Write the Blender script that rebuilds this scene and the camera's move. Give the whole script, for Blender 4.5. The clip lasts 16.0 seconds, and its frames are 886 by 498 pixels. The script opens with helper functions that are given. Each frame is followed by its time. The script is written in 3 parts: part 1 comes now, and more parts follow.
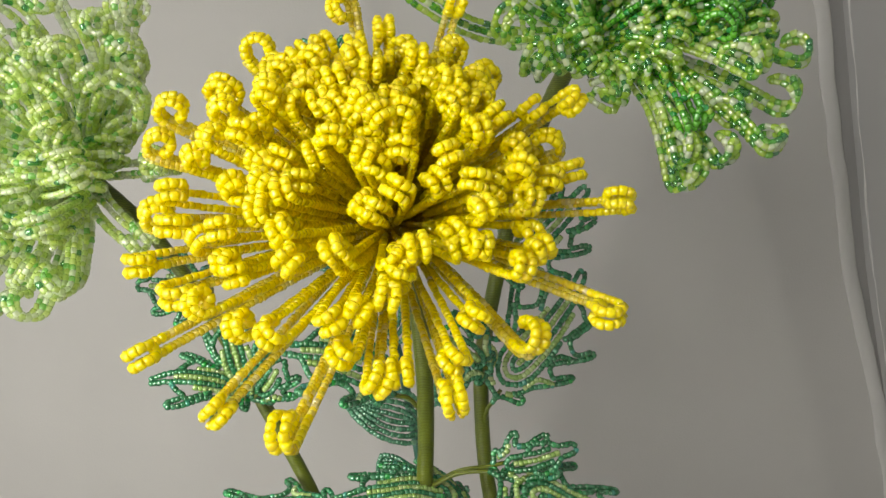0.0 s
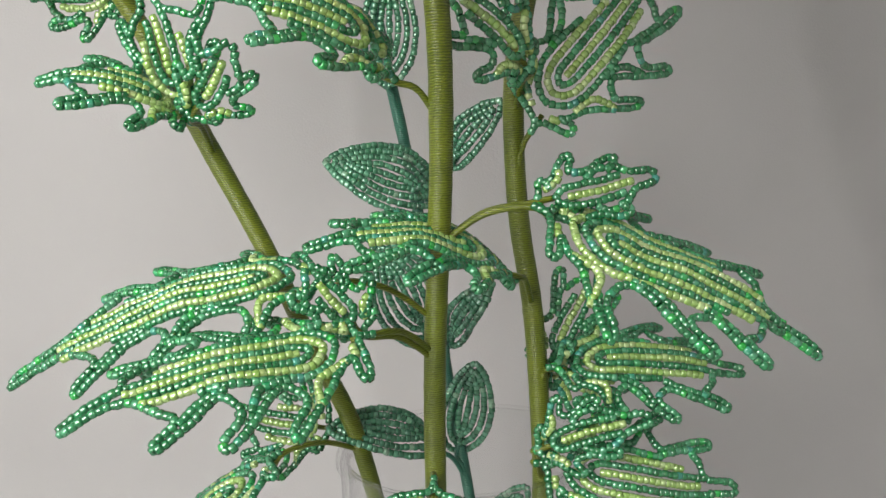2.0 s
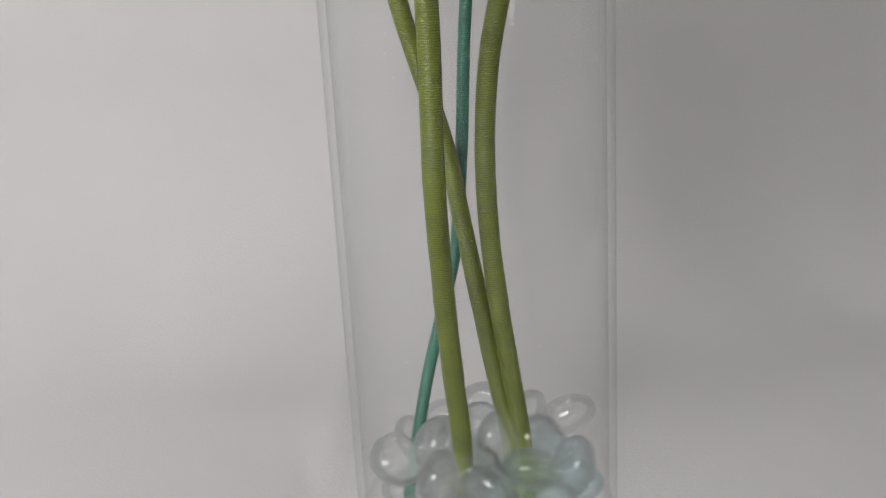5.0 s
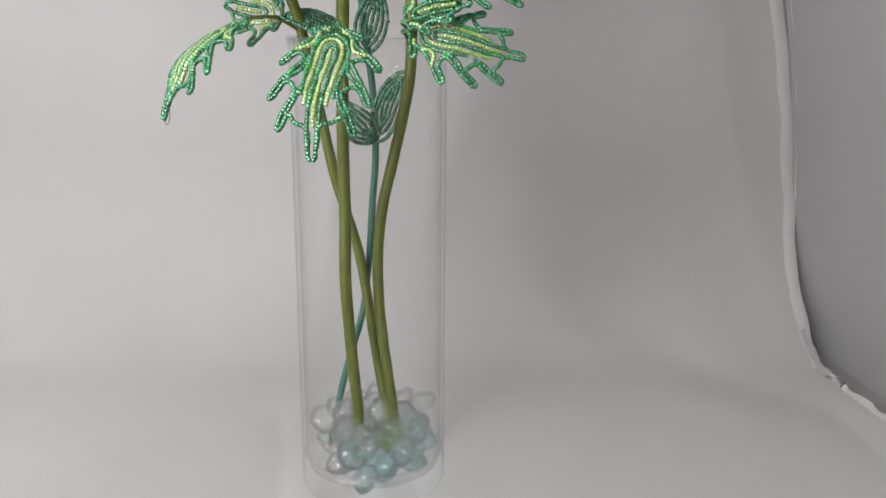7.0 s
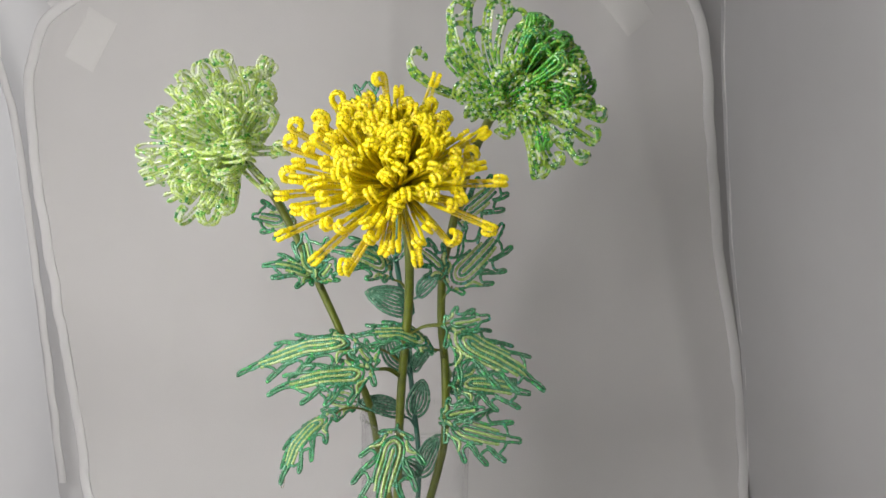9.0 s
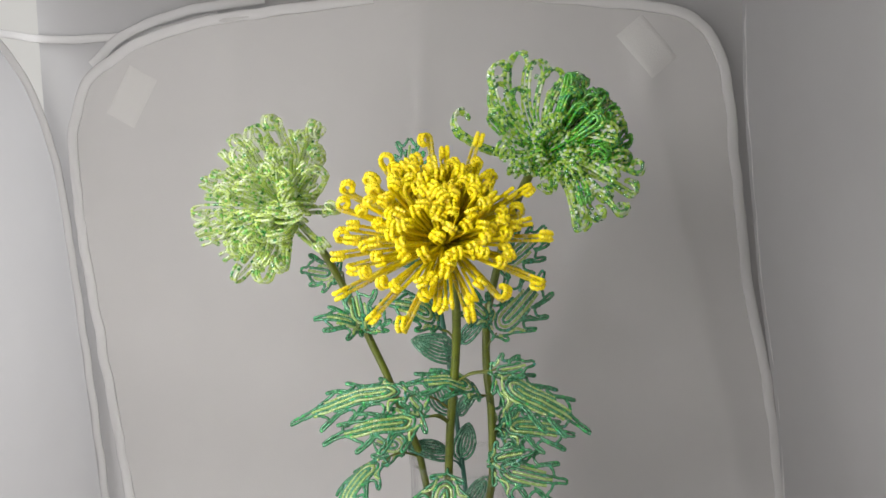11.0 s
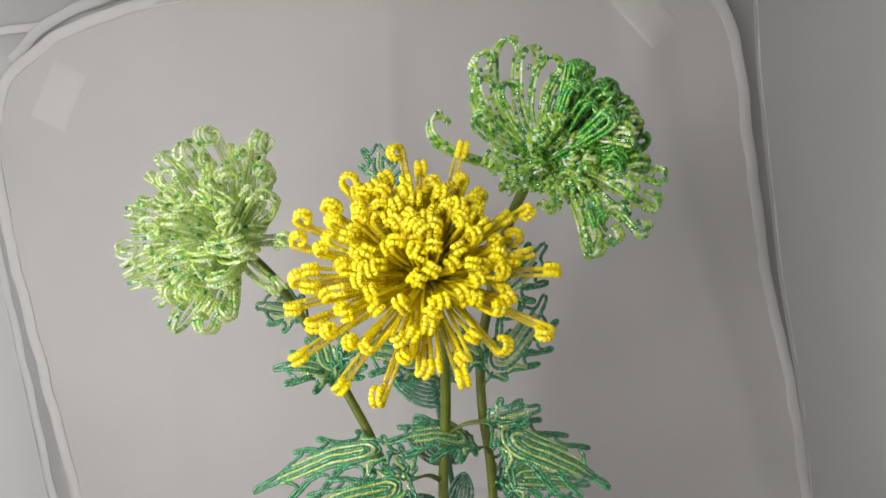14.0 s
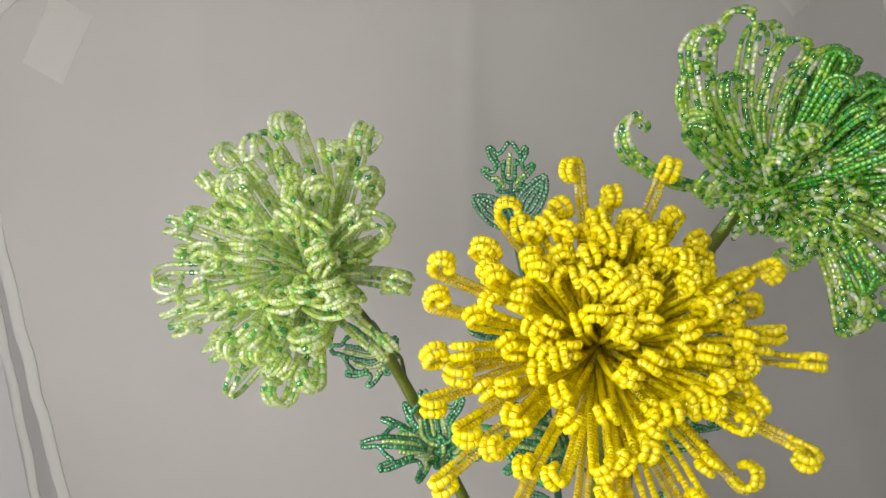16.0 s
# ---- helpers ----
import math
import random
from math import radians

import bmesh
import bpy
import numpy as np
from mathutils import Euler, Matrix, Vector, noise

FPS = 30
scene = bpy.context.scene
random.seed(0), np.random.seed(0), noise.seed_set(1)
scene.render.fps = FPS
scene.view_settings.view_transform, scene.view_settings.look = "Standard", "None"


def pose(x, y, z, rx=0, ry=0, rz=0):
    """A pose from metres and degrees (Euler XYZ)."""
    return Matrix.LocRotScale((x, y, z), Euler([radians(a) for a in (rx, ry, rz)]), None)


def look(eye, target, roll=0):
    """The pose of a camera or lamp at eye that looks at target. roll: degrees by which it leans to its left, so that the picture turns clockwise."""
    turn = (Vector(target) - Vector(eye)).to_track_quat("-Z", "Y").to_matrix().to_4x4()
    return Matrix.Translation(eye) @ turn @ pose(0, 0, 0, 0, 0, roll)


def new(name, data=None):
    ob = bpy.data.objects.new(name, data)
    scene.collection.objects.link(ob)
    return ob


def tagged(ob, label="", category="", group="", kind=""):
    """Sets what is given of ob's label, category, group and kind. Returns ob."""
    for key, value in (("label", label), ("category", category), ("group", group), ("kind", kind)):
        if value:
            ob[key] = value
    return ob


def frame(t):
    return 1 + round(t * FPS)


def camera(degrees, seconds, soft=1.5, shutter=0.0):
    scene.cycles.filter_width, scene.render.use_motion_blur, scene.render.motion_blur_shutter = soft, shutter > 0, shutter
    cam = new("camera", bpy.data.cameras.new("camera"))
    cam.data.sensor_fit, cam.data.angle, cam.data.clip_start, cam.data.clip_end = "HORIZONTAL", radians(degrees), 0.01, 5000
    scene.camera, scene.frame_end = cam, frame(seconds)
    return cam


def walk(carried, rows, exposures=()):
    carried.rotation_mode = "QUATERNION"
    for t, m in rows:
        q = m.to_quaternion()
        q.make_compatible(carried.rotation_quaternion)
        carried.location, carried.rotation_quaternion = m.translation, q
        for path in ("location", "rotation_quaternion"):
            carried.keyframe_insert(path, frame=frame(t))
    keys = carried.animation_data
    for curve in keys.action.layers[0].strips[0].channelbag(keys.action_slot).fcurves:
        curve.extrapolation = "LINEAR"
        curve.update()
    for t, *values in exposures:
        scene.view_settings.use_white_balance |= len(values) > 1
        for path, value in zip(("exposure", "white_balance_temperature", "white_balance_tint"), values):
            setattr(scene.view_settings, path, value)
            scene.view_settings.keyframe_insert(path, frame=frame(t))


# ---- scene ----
PATH = [
    (0.0, (0.0092, -0.3190, 0.4311), (-0.0053, 0.6693, 0.2796), -2.63),
    (0.5, (0.0042, -0.3163, 0.4250), (0.0013, 0.6747, 0.2909), -2.71),
    (1.0, (0.0030, -0.3032, 0.3966), (0.0131, 0.6881, 0.2658), -2.28),
    (1.5, (-0.0043, -0.2726, 0.3575), (0.0069, 0.7197, 0.2338), -2.38),
    (2.0, (-0.0065, -0.2375, 0.3303), (0.0015, 0.7520, 0.1861), -3.39),
    (2.5, (-0.0027, -0.2185, 0.3026), (0.0282, 0.7665, 0.1324), -3.94),
    (3.0, (-0.0019, -0.2087, 0.2682), (0.0339, 0.7761, 0.0980), -3.73),
    (3.5, (-0.0116, -0.2005, 0.2261), (0.0173, 0.7725, -0.0032), -4.88),
    (4.0, (-0.0112, -0.2053, 0.2036), (0.0147, 0.7657, -0.0341), -5.19),
    (4.5, (-0.0190, -0.2089, 0.1781), (0.0037, 0.7581, -0.0756), -4.14),
    (5.0, (-0.0178, -0.2180, 0.1604), (0.0138, 0.7492, -0.0919), -3.07),
    (5.2, (-0.0189, -0.2261, 0.1524), (0.0014, 0.7415, -0.0993), -2.06),
    (7.3, (0.0351, -0.4686, 0.2751), (0.0494, 0.4989, 0.0226), 0.82),
    (7.5, (0.0263, -0.4988, 0.2982), (0.0497, 0.4740, 0.0679), 1.14),
    (8.0, (0.0318, -0.5262, 0.3731), (0.0292, 0.4469, 0.1426), 0.89),
    (8.5, (0.0331, -0.5447, 0.4148), (0.0108, 0.4380, 0.2310), 0.85),
    (9.0, (0.0333, -0.5836, 0.4472), (0.0052, 0.4033, 0.2894), 0.94),
    (9.5, (0.0234, -0.6314, 0.4559), (-0.0246, 0.3580, 0.3181), 0.80),
    (9.7, (0.0204, -0.6283, 0.4588), (-0.0415, 0.3610, 0.3261), 1.07),
    (11.8, (0.0135, -0.5689, 0.4688), (-0.0240, 0.4210, 0.3319), -1.88),
    (12.0, (0.0185, -0.5569, 0.4684), (-0.0255, 0.4317, 0.3241), -2.09),
    (12.5, (0.0255, -0.5446, 0.4769), (-0.0135, 0.4427, 0.3226), -3.08),
    (13.0, (0.0165, -0.5317, 0.4745), (-0.0176, 0.4548, 0.3142), -3.37),
    (13.5, (0.0146, -0.5121, 0.4888), (-0.0140, 0.4736, 0.3231), -3.66),
    (14.0, (0.0107, -0.4970, 0.4914), (-0.0126, 0.4869, 0.3146), -3.35),
    (14.5, (0.0056, -0.4761, 0.4907), (-0.0156, 0.5069, 0.3079), -2.85),
    (15.0, (-0.0043, -0.4436, 0.5036), (-0.0134, 0.5297, 0.2740), -1.93),
    (15.5, (-0.0373, -0.3916, 0.5020), (-0.0455, 0.5785, 0.2596), -1.53),
    (16.0, (-0.0632, -0.3574, 0.5080), (-0.0639, 0.6137, 0.2694), -0.61),
]
cam = camera(52.1, 16.0)
walk(cam, [(t, look(eye, target, roll)) for t, eye, target, roll in PATH],
     [(0.0, -0.34, 6950, 5), (1.5, -0.38, 6800, 6), (2.0, -0.03, 6600, 9), (2.5, 0.06, 6500, 10), (3.0, 0.2, 6450, 10), (3.5, 0.08, 6450, 10), (4.5, -0.04, 6400, 11), (5.0, 0.0, 6400, 11), (7.5, 0.03, 6400, 11), (8.5, -0.08, 6500, 10), (9.5, -0.31, 6550, 10), (12.5, -0.24, 6550, 10), (14.5, -0.30, 6650, 9), (16.0, -0.42, 6800, 8)])

# ---- world and lights ----
world = bpy.data.worlds.new("world")
scene.world = world
world.use_nodes = True
world.node_tree.nodes["Background"].inputs[0].default_value = (0.75, 0.78, 0.82, 1)
world.node_tree.nodes["Background"].inputs[1].default_value = 0.05


def area_light(name, size, watts, place, target, colour=(1, 1, 1)):
    data = bpy.data.lights.new(name, "AREA")
    data.shape, data.size, data.energy, data.color = "DISK", size, watts, colour
    ob = new(name, data)
    ob.matrix_world = look(place, target)
    return ob


LAMP = Vector((-0.290, -0.33, 0.415))
LAMP_AIM = Vector((-0.108, 0.15, 0.40))
area_light("key_light", 0.34, 2.05, LAMP + 0.012 * (LAMP_AIM - LAMP).normalized(), LAMP_AIM, (1.0, 0.98, 0.95))
area_light("front_light", 0.34, 5.9, (-0.25, -0.57, 0.61), (-0.02, -0.05, 0.38), (1.0, 0.985, 0.965))
# added fill above the tent, softened by its roof; no fixture belongs to it
area_light("overhead_fill_light", 0.6, 2.2, (0.0, -0.2, 1.70), (0.0, -0.1, 0.3), (1.0, 0.99, 0.98))
# added fill that brightens the tent's left wall from outside; there is no window
area_light("left_fill_light", 0.7, 31.0, (-1.45, -0.05, 0.75), (-0.4, 0.05, 0.35), (0.97, 0.985, 1.0))


# ---- materials ----
def material(name, base=(0.5, 0.5, 0.5), rough=0.5, metal=0.0, **more):
    m = bpy.data.materials.new(name)
    m.use_nodes = True
    b = m.node_tree.nodes["Principled BSDF"]
    b.inputs["Base Color"].default_value = (*base, 1)
    b.inputs["Roughness"].default_value, b.inputs["Metallic"].default_value = rough, metal
    for key, value in more.items():
        b.inputs[key.replace("_", " ")].default_value = value
    return m


def node(m, kind, **values):
    n = m.node_tree.nodes.new(kind)
    for key, value in values.items():
        n.inputs[key.replace("_", " ")].default_value = value
    return n


def ramp(m, stops, constant=False):
    n = m.node_tree.nodes.new("ShaderNodeValToRGB")
    n.color_ramp.interpolation = "CONSTANT" if constant else "LINEAR"
    e = n.color_ramp.elements
    while len(e) < len(stops):
        e.new(0.5)
    for k, (at, c) in enumerate(stops):
        e[k].position, e[k].color = at, (*c, 1)
    return n


def bead_material(name, stops, rough=0.12, metal=0.0, gloss=0.08, constant=False, film=0.0, clear=0.0, see=0.0, shine=0.14):
    """Glass seed beads: every bead takes a colour of its own from the stops; light passes through them, and they shine."""
    m = material(name, stops[0][1], rough, metal)
    t, b = m.node_tree, m.node_tree.nodes["Principled BSDF"]
    g = t.nodes.new("ShaderNodeNewGeometry")
    r = ramp(m, stops, constant)
    t.links.new(g.outputs["Random Per Island"], r.inputs[0])
    t.links.new(r.outputs[0], b.inputs["Base Color"])
    if film:
        b.inputs["Thin Film Thickness"].default_value, b.inputs["Thin Film IOR"].default_value = film, 1.6

    def over(below, above, factor):
        mix = t.nodes.new("ShaderNodeMixShader")
        mix.inputs[0].default_value = factor
        t.links.new(below, mix.inputs[1])
        t.links.new(above, mix.inputs[2])
        return mix

    last = b.outputs[0]
    if clear:
        lit = t.nodes.new("ShaderNodeBsdfTranslucent")
        t.links.new(r.outputs[0], lit.inputs[0])
        last = over(last, lit.outputs[0], clear).outputs[0]
    if see:
        bare = t.nodes.new("ShaderNodeBsdfTransparent")
        pale = t.nodes.new("ShaderNodeMix")
        pale.data_type = "RGBA"
        pale.inputs[0].default_value = 0.5
        t.links.new(r.outputs[0], pale.inputs[6])
        pale.inputs[7].default_value = (1, 1, 1, 1)
        t.links.new(pale.outputs[2], bare.inputs[0])
        last = over(last, bare.outputs[0], see).outputs[0]
    top = t.nodes.new("ShaderNodeBsdfGlossy")
    top.inputs["Roughness"].default_value = shine
    slant = node(m, "ShaderNodeLayerWeight", Blend=0.5)
    steep, sum_up = node(m, "ShaderNodeMath"), node(m, "ShaderNodeMath")
    steep.operation, sum_up.operation = "POWER", "MULTIPLY_ADD"
    steep.inputs[1].default_value = 4.0
    sum_up.inputs[1].default_value, sum_up.inputs[2].default_value = 0.25, gloss
    end = over(last, top.outputs[0], gloss)
    t.links.new(slant.outputs["Facing"], steep.inputs[0])
    t.links.new(steep.outputs[0], sum_up.inputs[0])
    t.links.new(sum_up.outputs[0], end.inputs[0])
    t.links.new(end.outputs[0], t.nodes["Material Output"].inputs[0])
    return m


YELLOW_TIP = bead_material("yellow_opaque_beads", [(0, (0.98, 0.83, 0.001)), (0.6, (0.98, 0.87, 0.002)), (1, (0.98, 0.90, 0.004))], 0.3, gloss=0.05, clear=0.4, see=0.06, shine=0.09)
YELLOW_STRAND = bead_material("golden_lined_beads", [(0, (0.98, 0.82, 0.03)), (0.5, (0.98, 0.87, 0.05)), (0.8, (0.98, 0.90, 0.14)), (1, (0.98, 0.93, 0.55))], 0.2, gloss=0.09, clear=0.55, see=0.35, shine=0.07)
LIME_MIX = bead_material("pale_lime_bead_mix", [(0, (0.79, 0.94, 0.36)), (0.28, (0.90, 0.97, 0.68)), (0.46, (0.83, 0.95, 0.32)), (0.68, (0.94, 0.99, 0.80)), (0.86, (0.36, 0.76, 0.20)), (0.95, (0.08, 0.54, 0.16))],
                         0.1, gloss=0.16, constant=True, clear=0.6, see=0.46, shine=0.10)
GREEN_MIX = bead_material("spring_green_bead_mix", [(0, (0.12, 0.56, 0.05)), (0.14, (0.64, 0.88, 0.10)), (0.44, (0.78, 0.93, 0.32)), (0.60, (0.30, 0.70, 0.08)), (0.76, (0.94, 0.98, 0.78)), (0.92, (0.02, 0.38, 0.10))],
                          0.1, gloss=0.16, constant=True, clear=0.6, see=0.42, shine=0.10)
DARK_MIX = bead_material("deep_green_bead_mix", [(0, (0.07, 0.42, 0.02)), (0.4, (0.14, 0.54, 0.03)), (0.72, (0.03, 0.38, 0.07)), (0.86, (0.44, 0.72, 0.08))],
                         0.1, gloss=0.13, constant=True, clear=0.3, see=0.25, shine=0.10)
LEAF_DARK = bead_material("emerald_lustre_beads", [(0, (0.008, 0.17, 0.05)), (0.40, (0.02, 0.23, 0.08)), (0.74, (0.04, 0.30, 0.12)), (0.86, (0.10, 0.42, 0.22)), (0.92, (0.01, 0.48, 0.05)), (1, (0.06, 0.36, 0.28))], 0.26, metal=0.2, gloss=0.11, clear=0.25)
LEAF_LIME = bead_material("lime_lustre_beads", [(0, (0.30, 0.51, 0.11)), (0.6, (0.40, 0.60, 0.18)), (1, (0.54, 0.70, 0.32))], 0.2, metal=0.15, gloss=0.13, clear=0.2)
LEAF_PLAIN = bead_material("bottle_green_beads", [(0, (0.04, 0.21, 0.10)), (0.6, (0.07, 0.30, 0.16)), (0.9, (0.13, 0.42, 0.24)), (1, (0.30, 0.56, 0.37))], 0.24, metal=0.2, gloss=0.13, film=400, clear=0.3)


def thread_material(name, dark, light):
    """Silk thread wound round and round a wire."""
    m = material(name, light, 0.36)
    t, b = m.node_tree, m.node_tree.nodes["Principled BSDF"]
    c = t.nodes.new("ShaderNodeTexCoord")
    w = node(m, "ShaderNodeTexWave", Scale=520.0, Distortion=4.0, Detail=4.0, Detail_Scale=1.6)
    w.bands_direction = "Z"
    n = node(m, "ShaderNodeTexNoise", Scale=160.0, Detail=4.0)
    mix = node(m, "ShaderNodeMath")
    mix.operation = "MULTIPLY_ADD"
    mix.inputs[1].default_value = 0.45
    for x in (w, n):
        t.links.new(c.outputs["Object"], x.inputs["Vector"])
    t.links.new(w.outputs["Fac"], mix.inputs[0])
    half = node(m, "ShaderNodeMath")
    half.operation = "MULTIPLY"
    half.inputs[1].default_value = 0.6
    t.links.new(n.outputs["Fac"], half.inputs[0])
    t.links.new(half.outputs[0], mix.inputs[2])
    r = ramp(m, [(0.2, dark), (0.75, light)])
    t.links.new(mix.outputs[0], r.inputs[0])
    t.links.new(r.outputs[0], b.inputs["Base Color"])
    bump = node(m, "ShaderNodeBump", Strength=0.5, Distance=0.0005)
    t.links.new(mix.outputs[0], bump.inputs["Height"])
    t.links.new(bump.outputs[0], b.inputs["Normal"])
    return m


THREAD = thread_material("olive_silk_thread", (0.034, 0.054, 0.004), (0.150, 0.182, 0.012))
THREAD_TEAL = thread_material("teal_silk_thread", (0.012, 0.075, 0.05), (0.04, 0.17, 0.115))


def cloth_material(name, colour, weave=0.25, through_light=0.0):
    m = material(name, colour, 0.85)
    t, b = m.node_tree, m.node_tree.nodes["Principled BSDF"]
    c = t.nodes.new("ShaderNodeTexCoord")
    big = node(m, "ShaderNodeTexNoise", Scale=5.0, Detail=5.0, Roughness=0.55)
    fine = node(m, "ShaderNodeTexNoise", Scale=900.0, Detail=2.0)
    for x in (big, fine):
        t.links.new(c.outputs["Object"], x.inputs["Vector"])
    r = ramp(m, [(0.3, tuple(v * 0.94 for v in colour)), (0.7, tuple(min(1, v * 1.03) for v in colour))])
    t.links.new(big.outputs["Fac"], r.inputs[0])
    t.links.new(r.outputs[0], b.inputs["Base Color"])
    bump = node(m, "ShaderNodeBump", Strength=weave, Distance=0.0006)
    t.links.new(fine.outputs["Fac"], bump.inputs["Height"])
    t.links.new(bump.outputs[0], b.inputs["Normal"])
    if through_light:
        lit = t.nodes.new("ShaderNodeBsdfTranslucent")
        mix = t.nodes.new("ShaderNodeMixShader")
        mix.inputs[0].default_value = through_light
        t.links.new(r.outputs[0], lit.inputs[0])
        t.links.new(b.outputs[0], mix.inputs[1])
        t.links.new(lit.outputs[0], mix.inputs[2])
        t.links.new(mix.outputs[0], t.nodes["Material Output"].inputs[0])
    return m


SHEET = cloth_material("matte_white_sheet", (0.475, 0.464, 0.46))
TENT = cloth_material("tent_nylon", (0.51, 0.505, 0.515), 0.25, 0.42)
PIPING = cloth_material("white_piping", (0.66, 0.65, 0.65), 0.25, 0.2)
VELCRO = cloth_material("white_fastener", (0.53, 0.52, 0.51), 0.6)


def thin_glass(name, tint, index, solid=0.0):
    """Thin glass: clear straight through, with a gloss that grows at a slant."""
    m = material(name, tint, 0.0, Transmission_Weight=1.0, IOR=index)
    t, b = m.node_tree, m.node_tree.nodes["Principled BSDF"]
    clear, gloss = (t.nodes.new("ShaderNodeBsdf" + k) for k in ("Transparent", "Glossy"))
    mix = t.nodes.new("ShaderNodeMixShader")
    slant = node(m, "ShaderNodeLayerWeight", Blend=0.5)
    bend = node(m, "ShaderNodeMath")
    bend.operation = "POWER"
    bend.inputs[1].default_value = 3.6
    weak = node(m, "ShaderNodeMath")
    weak.operation = "MULTIPLY_ADD"
    weak.inputs[1].default_value, weak.inputs[2].default_value = 0.7, 0.08 if solid else 0.02
    t.links.new(slant.outputs["Facing"], bend.inputs[0])
    t.links.new(bend.outputs[0], weak.inputs[0])
    clear.inputs[0].default_value = (*tint, 1)
    gloss.inputs["Roughness"].default_value = 0.01
    t.links.new(weak.outputs[0], mix.inputs[0])
    t.links.new(clear.outputs[0], mix.inputs[1])
    t.links.new(gloss.outputs[0], mix.inputs[2])
    last = mix
    if solid:
        last = t.nodes.new("ShaderNodeMixShader")
        last.inputs[0].default_value = solid
        t.links.new(mix.outputs[0], last.inputs[1])
        t.links.new(b.outputs[0], last.inputs[2])
    if solid:
        glow, milk = t.nodes.new("ShaderNodeBsdfTranslucent"), t.nodes.new("ShaderNodeMixShader")
        glow.inputs[0].default_value = (*tint, 1)
        milk.inputs[0].default_value = 0.10
        t.links.new(last.outputs[0], milk.inputs[1])
        t.links.new(glow.outputs[0], milk.inputs[2])
        last = milk
    t.links.new(last.outputs[0], t.nodes["Material Output"].inputs[0])
    return m


VASE_WALL = thin_glass("thin_vase_glass", (0.998, 0.998, 0.998), 1.42)
GEM = thin_glass("clear_gem_glass", (0.99, 0.998, 0.998), 1.45, 0.42)
GEM_BLUE = thin_glass("aqua_gem_glass", (0.84, 0.95, 0.96), 1.45, 0.42)
WIRE = material("green_wire", (0.16, 0.17, 0.03), 0.4, 0.3)
BLACK = material("black_enamel", (0.012, 0.012, 0.014), 0.35)
BULB = material("frosted_bulb", (0.9, 0.9, 0.88), 0.4)
WALL = cloth_material("painted_wall", (0.66, 0.65, 0.63))
WOOD = cloth_material("table_wood", (0.34, 0.27, 0.20))


# ---- building helpers ----
def mesh_from(name, verts, faces, mats, slots=None, smooth=True):
    me = bpy.data.meshes.new(name)
    me.from_pydata(verts, [], faces)
    for m in mats:
        me.materials.append(m)
    if slots is not None:
        me.polygons.foreach_set("material_index", slots)
    if smooth:
        me.polygons.foreach_set("use_smooth", [True] * len(me.polygons))
    me.update()
    return me


def thing(name, at, label, category, group="", kind=""):
    ob = new(name)
    ob.location = at
    ob.empty_display_size = 0.02
    return tagged(ob, label, category, group, kind)


def part(name, me, parent, label=""):
    """A mesh in world places as a part of a thing (or of one of its parts)."""
    ob = new(name, me)
    ob.parent = parent
    if parent.type == "EMPTY":
        ob.matrix_parent_inverse = Matrix.Translation(-parent.location)
    return tagged(ob, label)


def smooth_path(points, step=0.0006):
    """A rounded line through the points, at even steps."""
    p = np.array(points, float)
    p = np.vstack([2 * p[0] - p[1], p, 2 * p[-1] - p[-2]])
    out = []
    for a, b, c, d in zip(p, p[1:], p[2:], p[3:]):
        s = np.linspace(0, 1, 24, endpoint=False)[:, None]
        out.append(0.5 * (2 * b + (c - a) * s + (2 * a - 5 * b + 4 * c - d) * s * s + (3 * b - a - 3 * c + d) * s ** 3))
    return even(np.vstack(out + [p[-2:-1]]), step)


def even(p, step):
    gap = np.linalg.norm(np.diff(p, axis=0), axis=1)
    s = np.concatenate([[0], np.cumsum(gap)])
    n = max(2, int(round(s[-1] / step)) + 1)
    q = np.linspace(0, s[-1], n)
    return np.stack([np.interp(q, s, p[:, k]) for k in range(3)], 1)


def frames(axis):
    axis = axis / np.maximum(np.linalg.norm(axis, axis=1), 1e-9)[:, None]
    ref = np.where(np.abs(axis[:, 2:3]) < 0.9, [[0.0, 0, 1]], [[1.0, 0, 0]])
    u = np.cross(axis, ref)
    u /= np.linalg.norm(u, axis=1)[:, None]
    return axis, u, np.cross(axis, u)


def tube(name, path, radius, mat, seg=12, taper=None):
    p = np.array(path)
    t = np.gradient(p, axis=0)
    _, u, v = frames(t)
    a = np.arange(seg) * 2 * np.pi / seg
    rad = np.full(len(p), radius) if taper is None else np.array(taper)
    ring = p[:, None] + rad[:, None, None] * (u[:, None] * np.cos(a)[None, :, None] + v[:, None] * np.sin(a)[None, :, None])
    n = len(p)
    faces = [(i * seg + k, i * seg + (k + 1) % seg, (i + 1) * seg + (k + 1) % seg, (i + 1) * seg + k) for i in range(n - 1) for k in range(seg)]
    faces += [tuple(range(seg))[::-1], tuple(range((n - 1) * seg, n * seg))]
    return mesh_from(name, ring.reshape(-1, 3).tolist(), faces, [mat])


# one seed bead: a short rounded barrel with a dimpled hole at each end
SEG = 6
PROFILE = np.array([(0.30, -0.96), (0.84, -1.02), (1.0, -0.58), (1.0, 0.58), (0.84, 1.02), (0.30, 0.96)])
RINGS = len(PROFILE)
BEAD_FACES = np.array([(i * SEG + k, i * SEG + (k + 1) % SEG, (i + 1) * SEG + (k + 1) % SEG, (i + 1) * SEG + k) for i in range(RINGS - 1) for k in range(SEG)])
rng = np.random.default_rng(5)


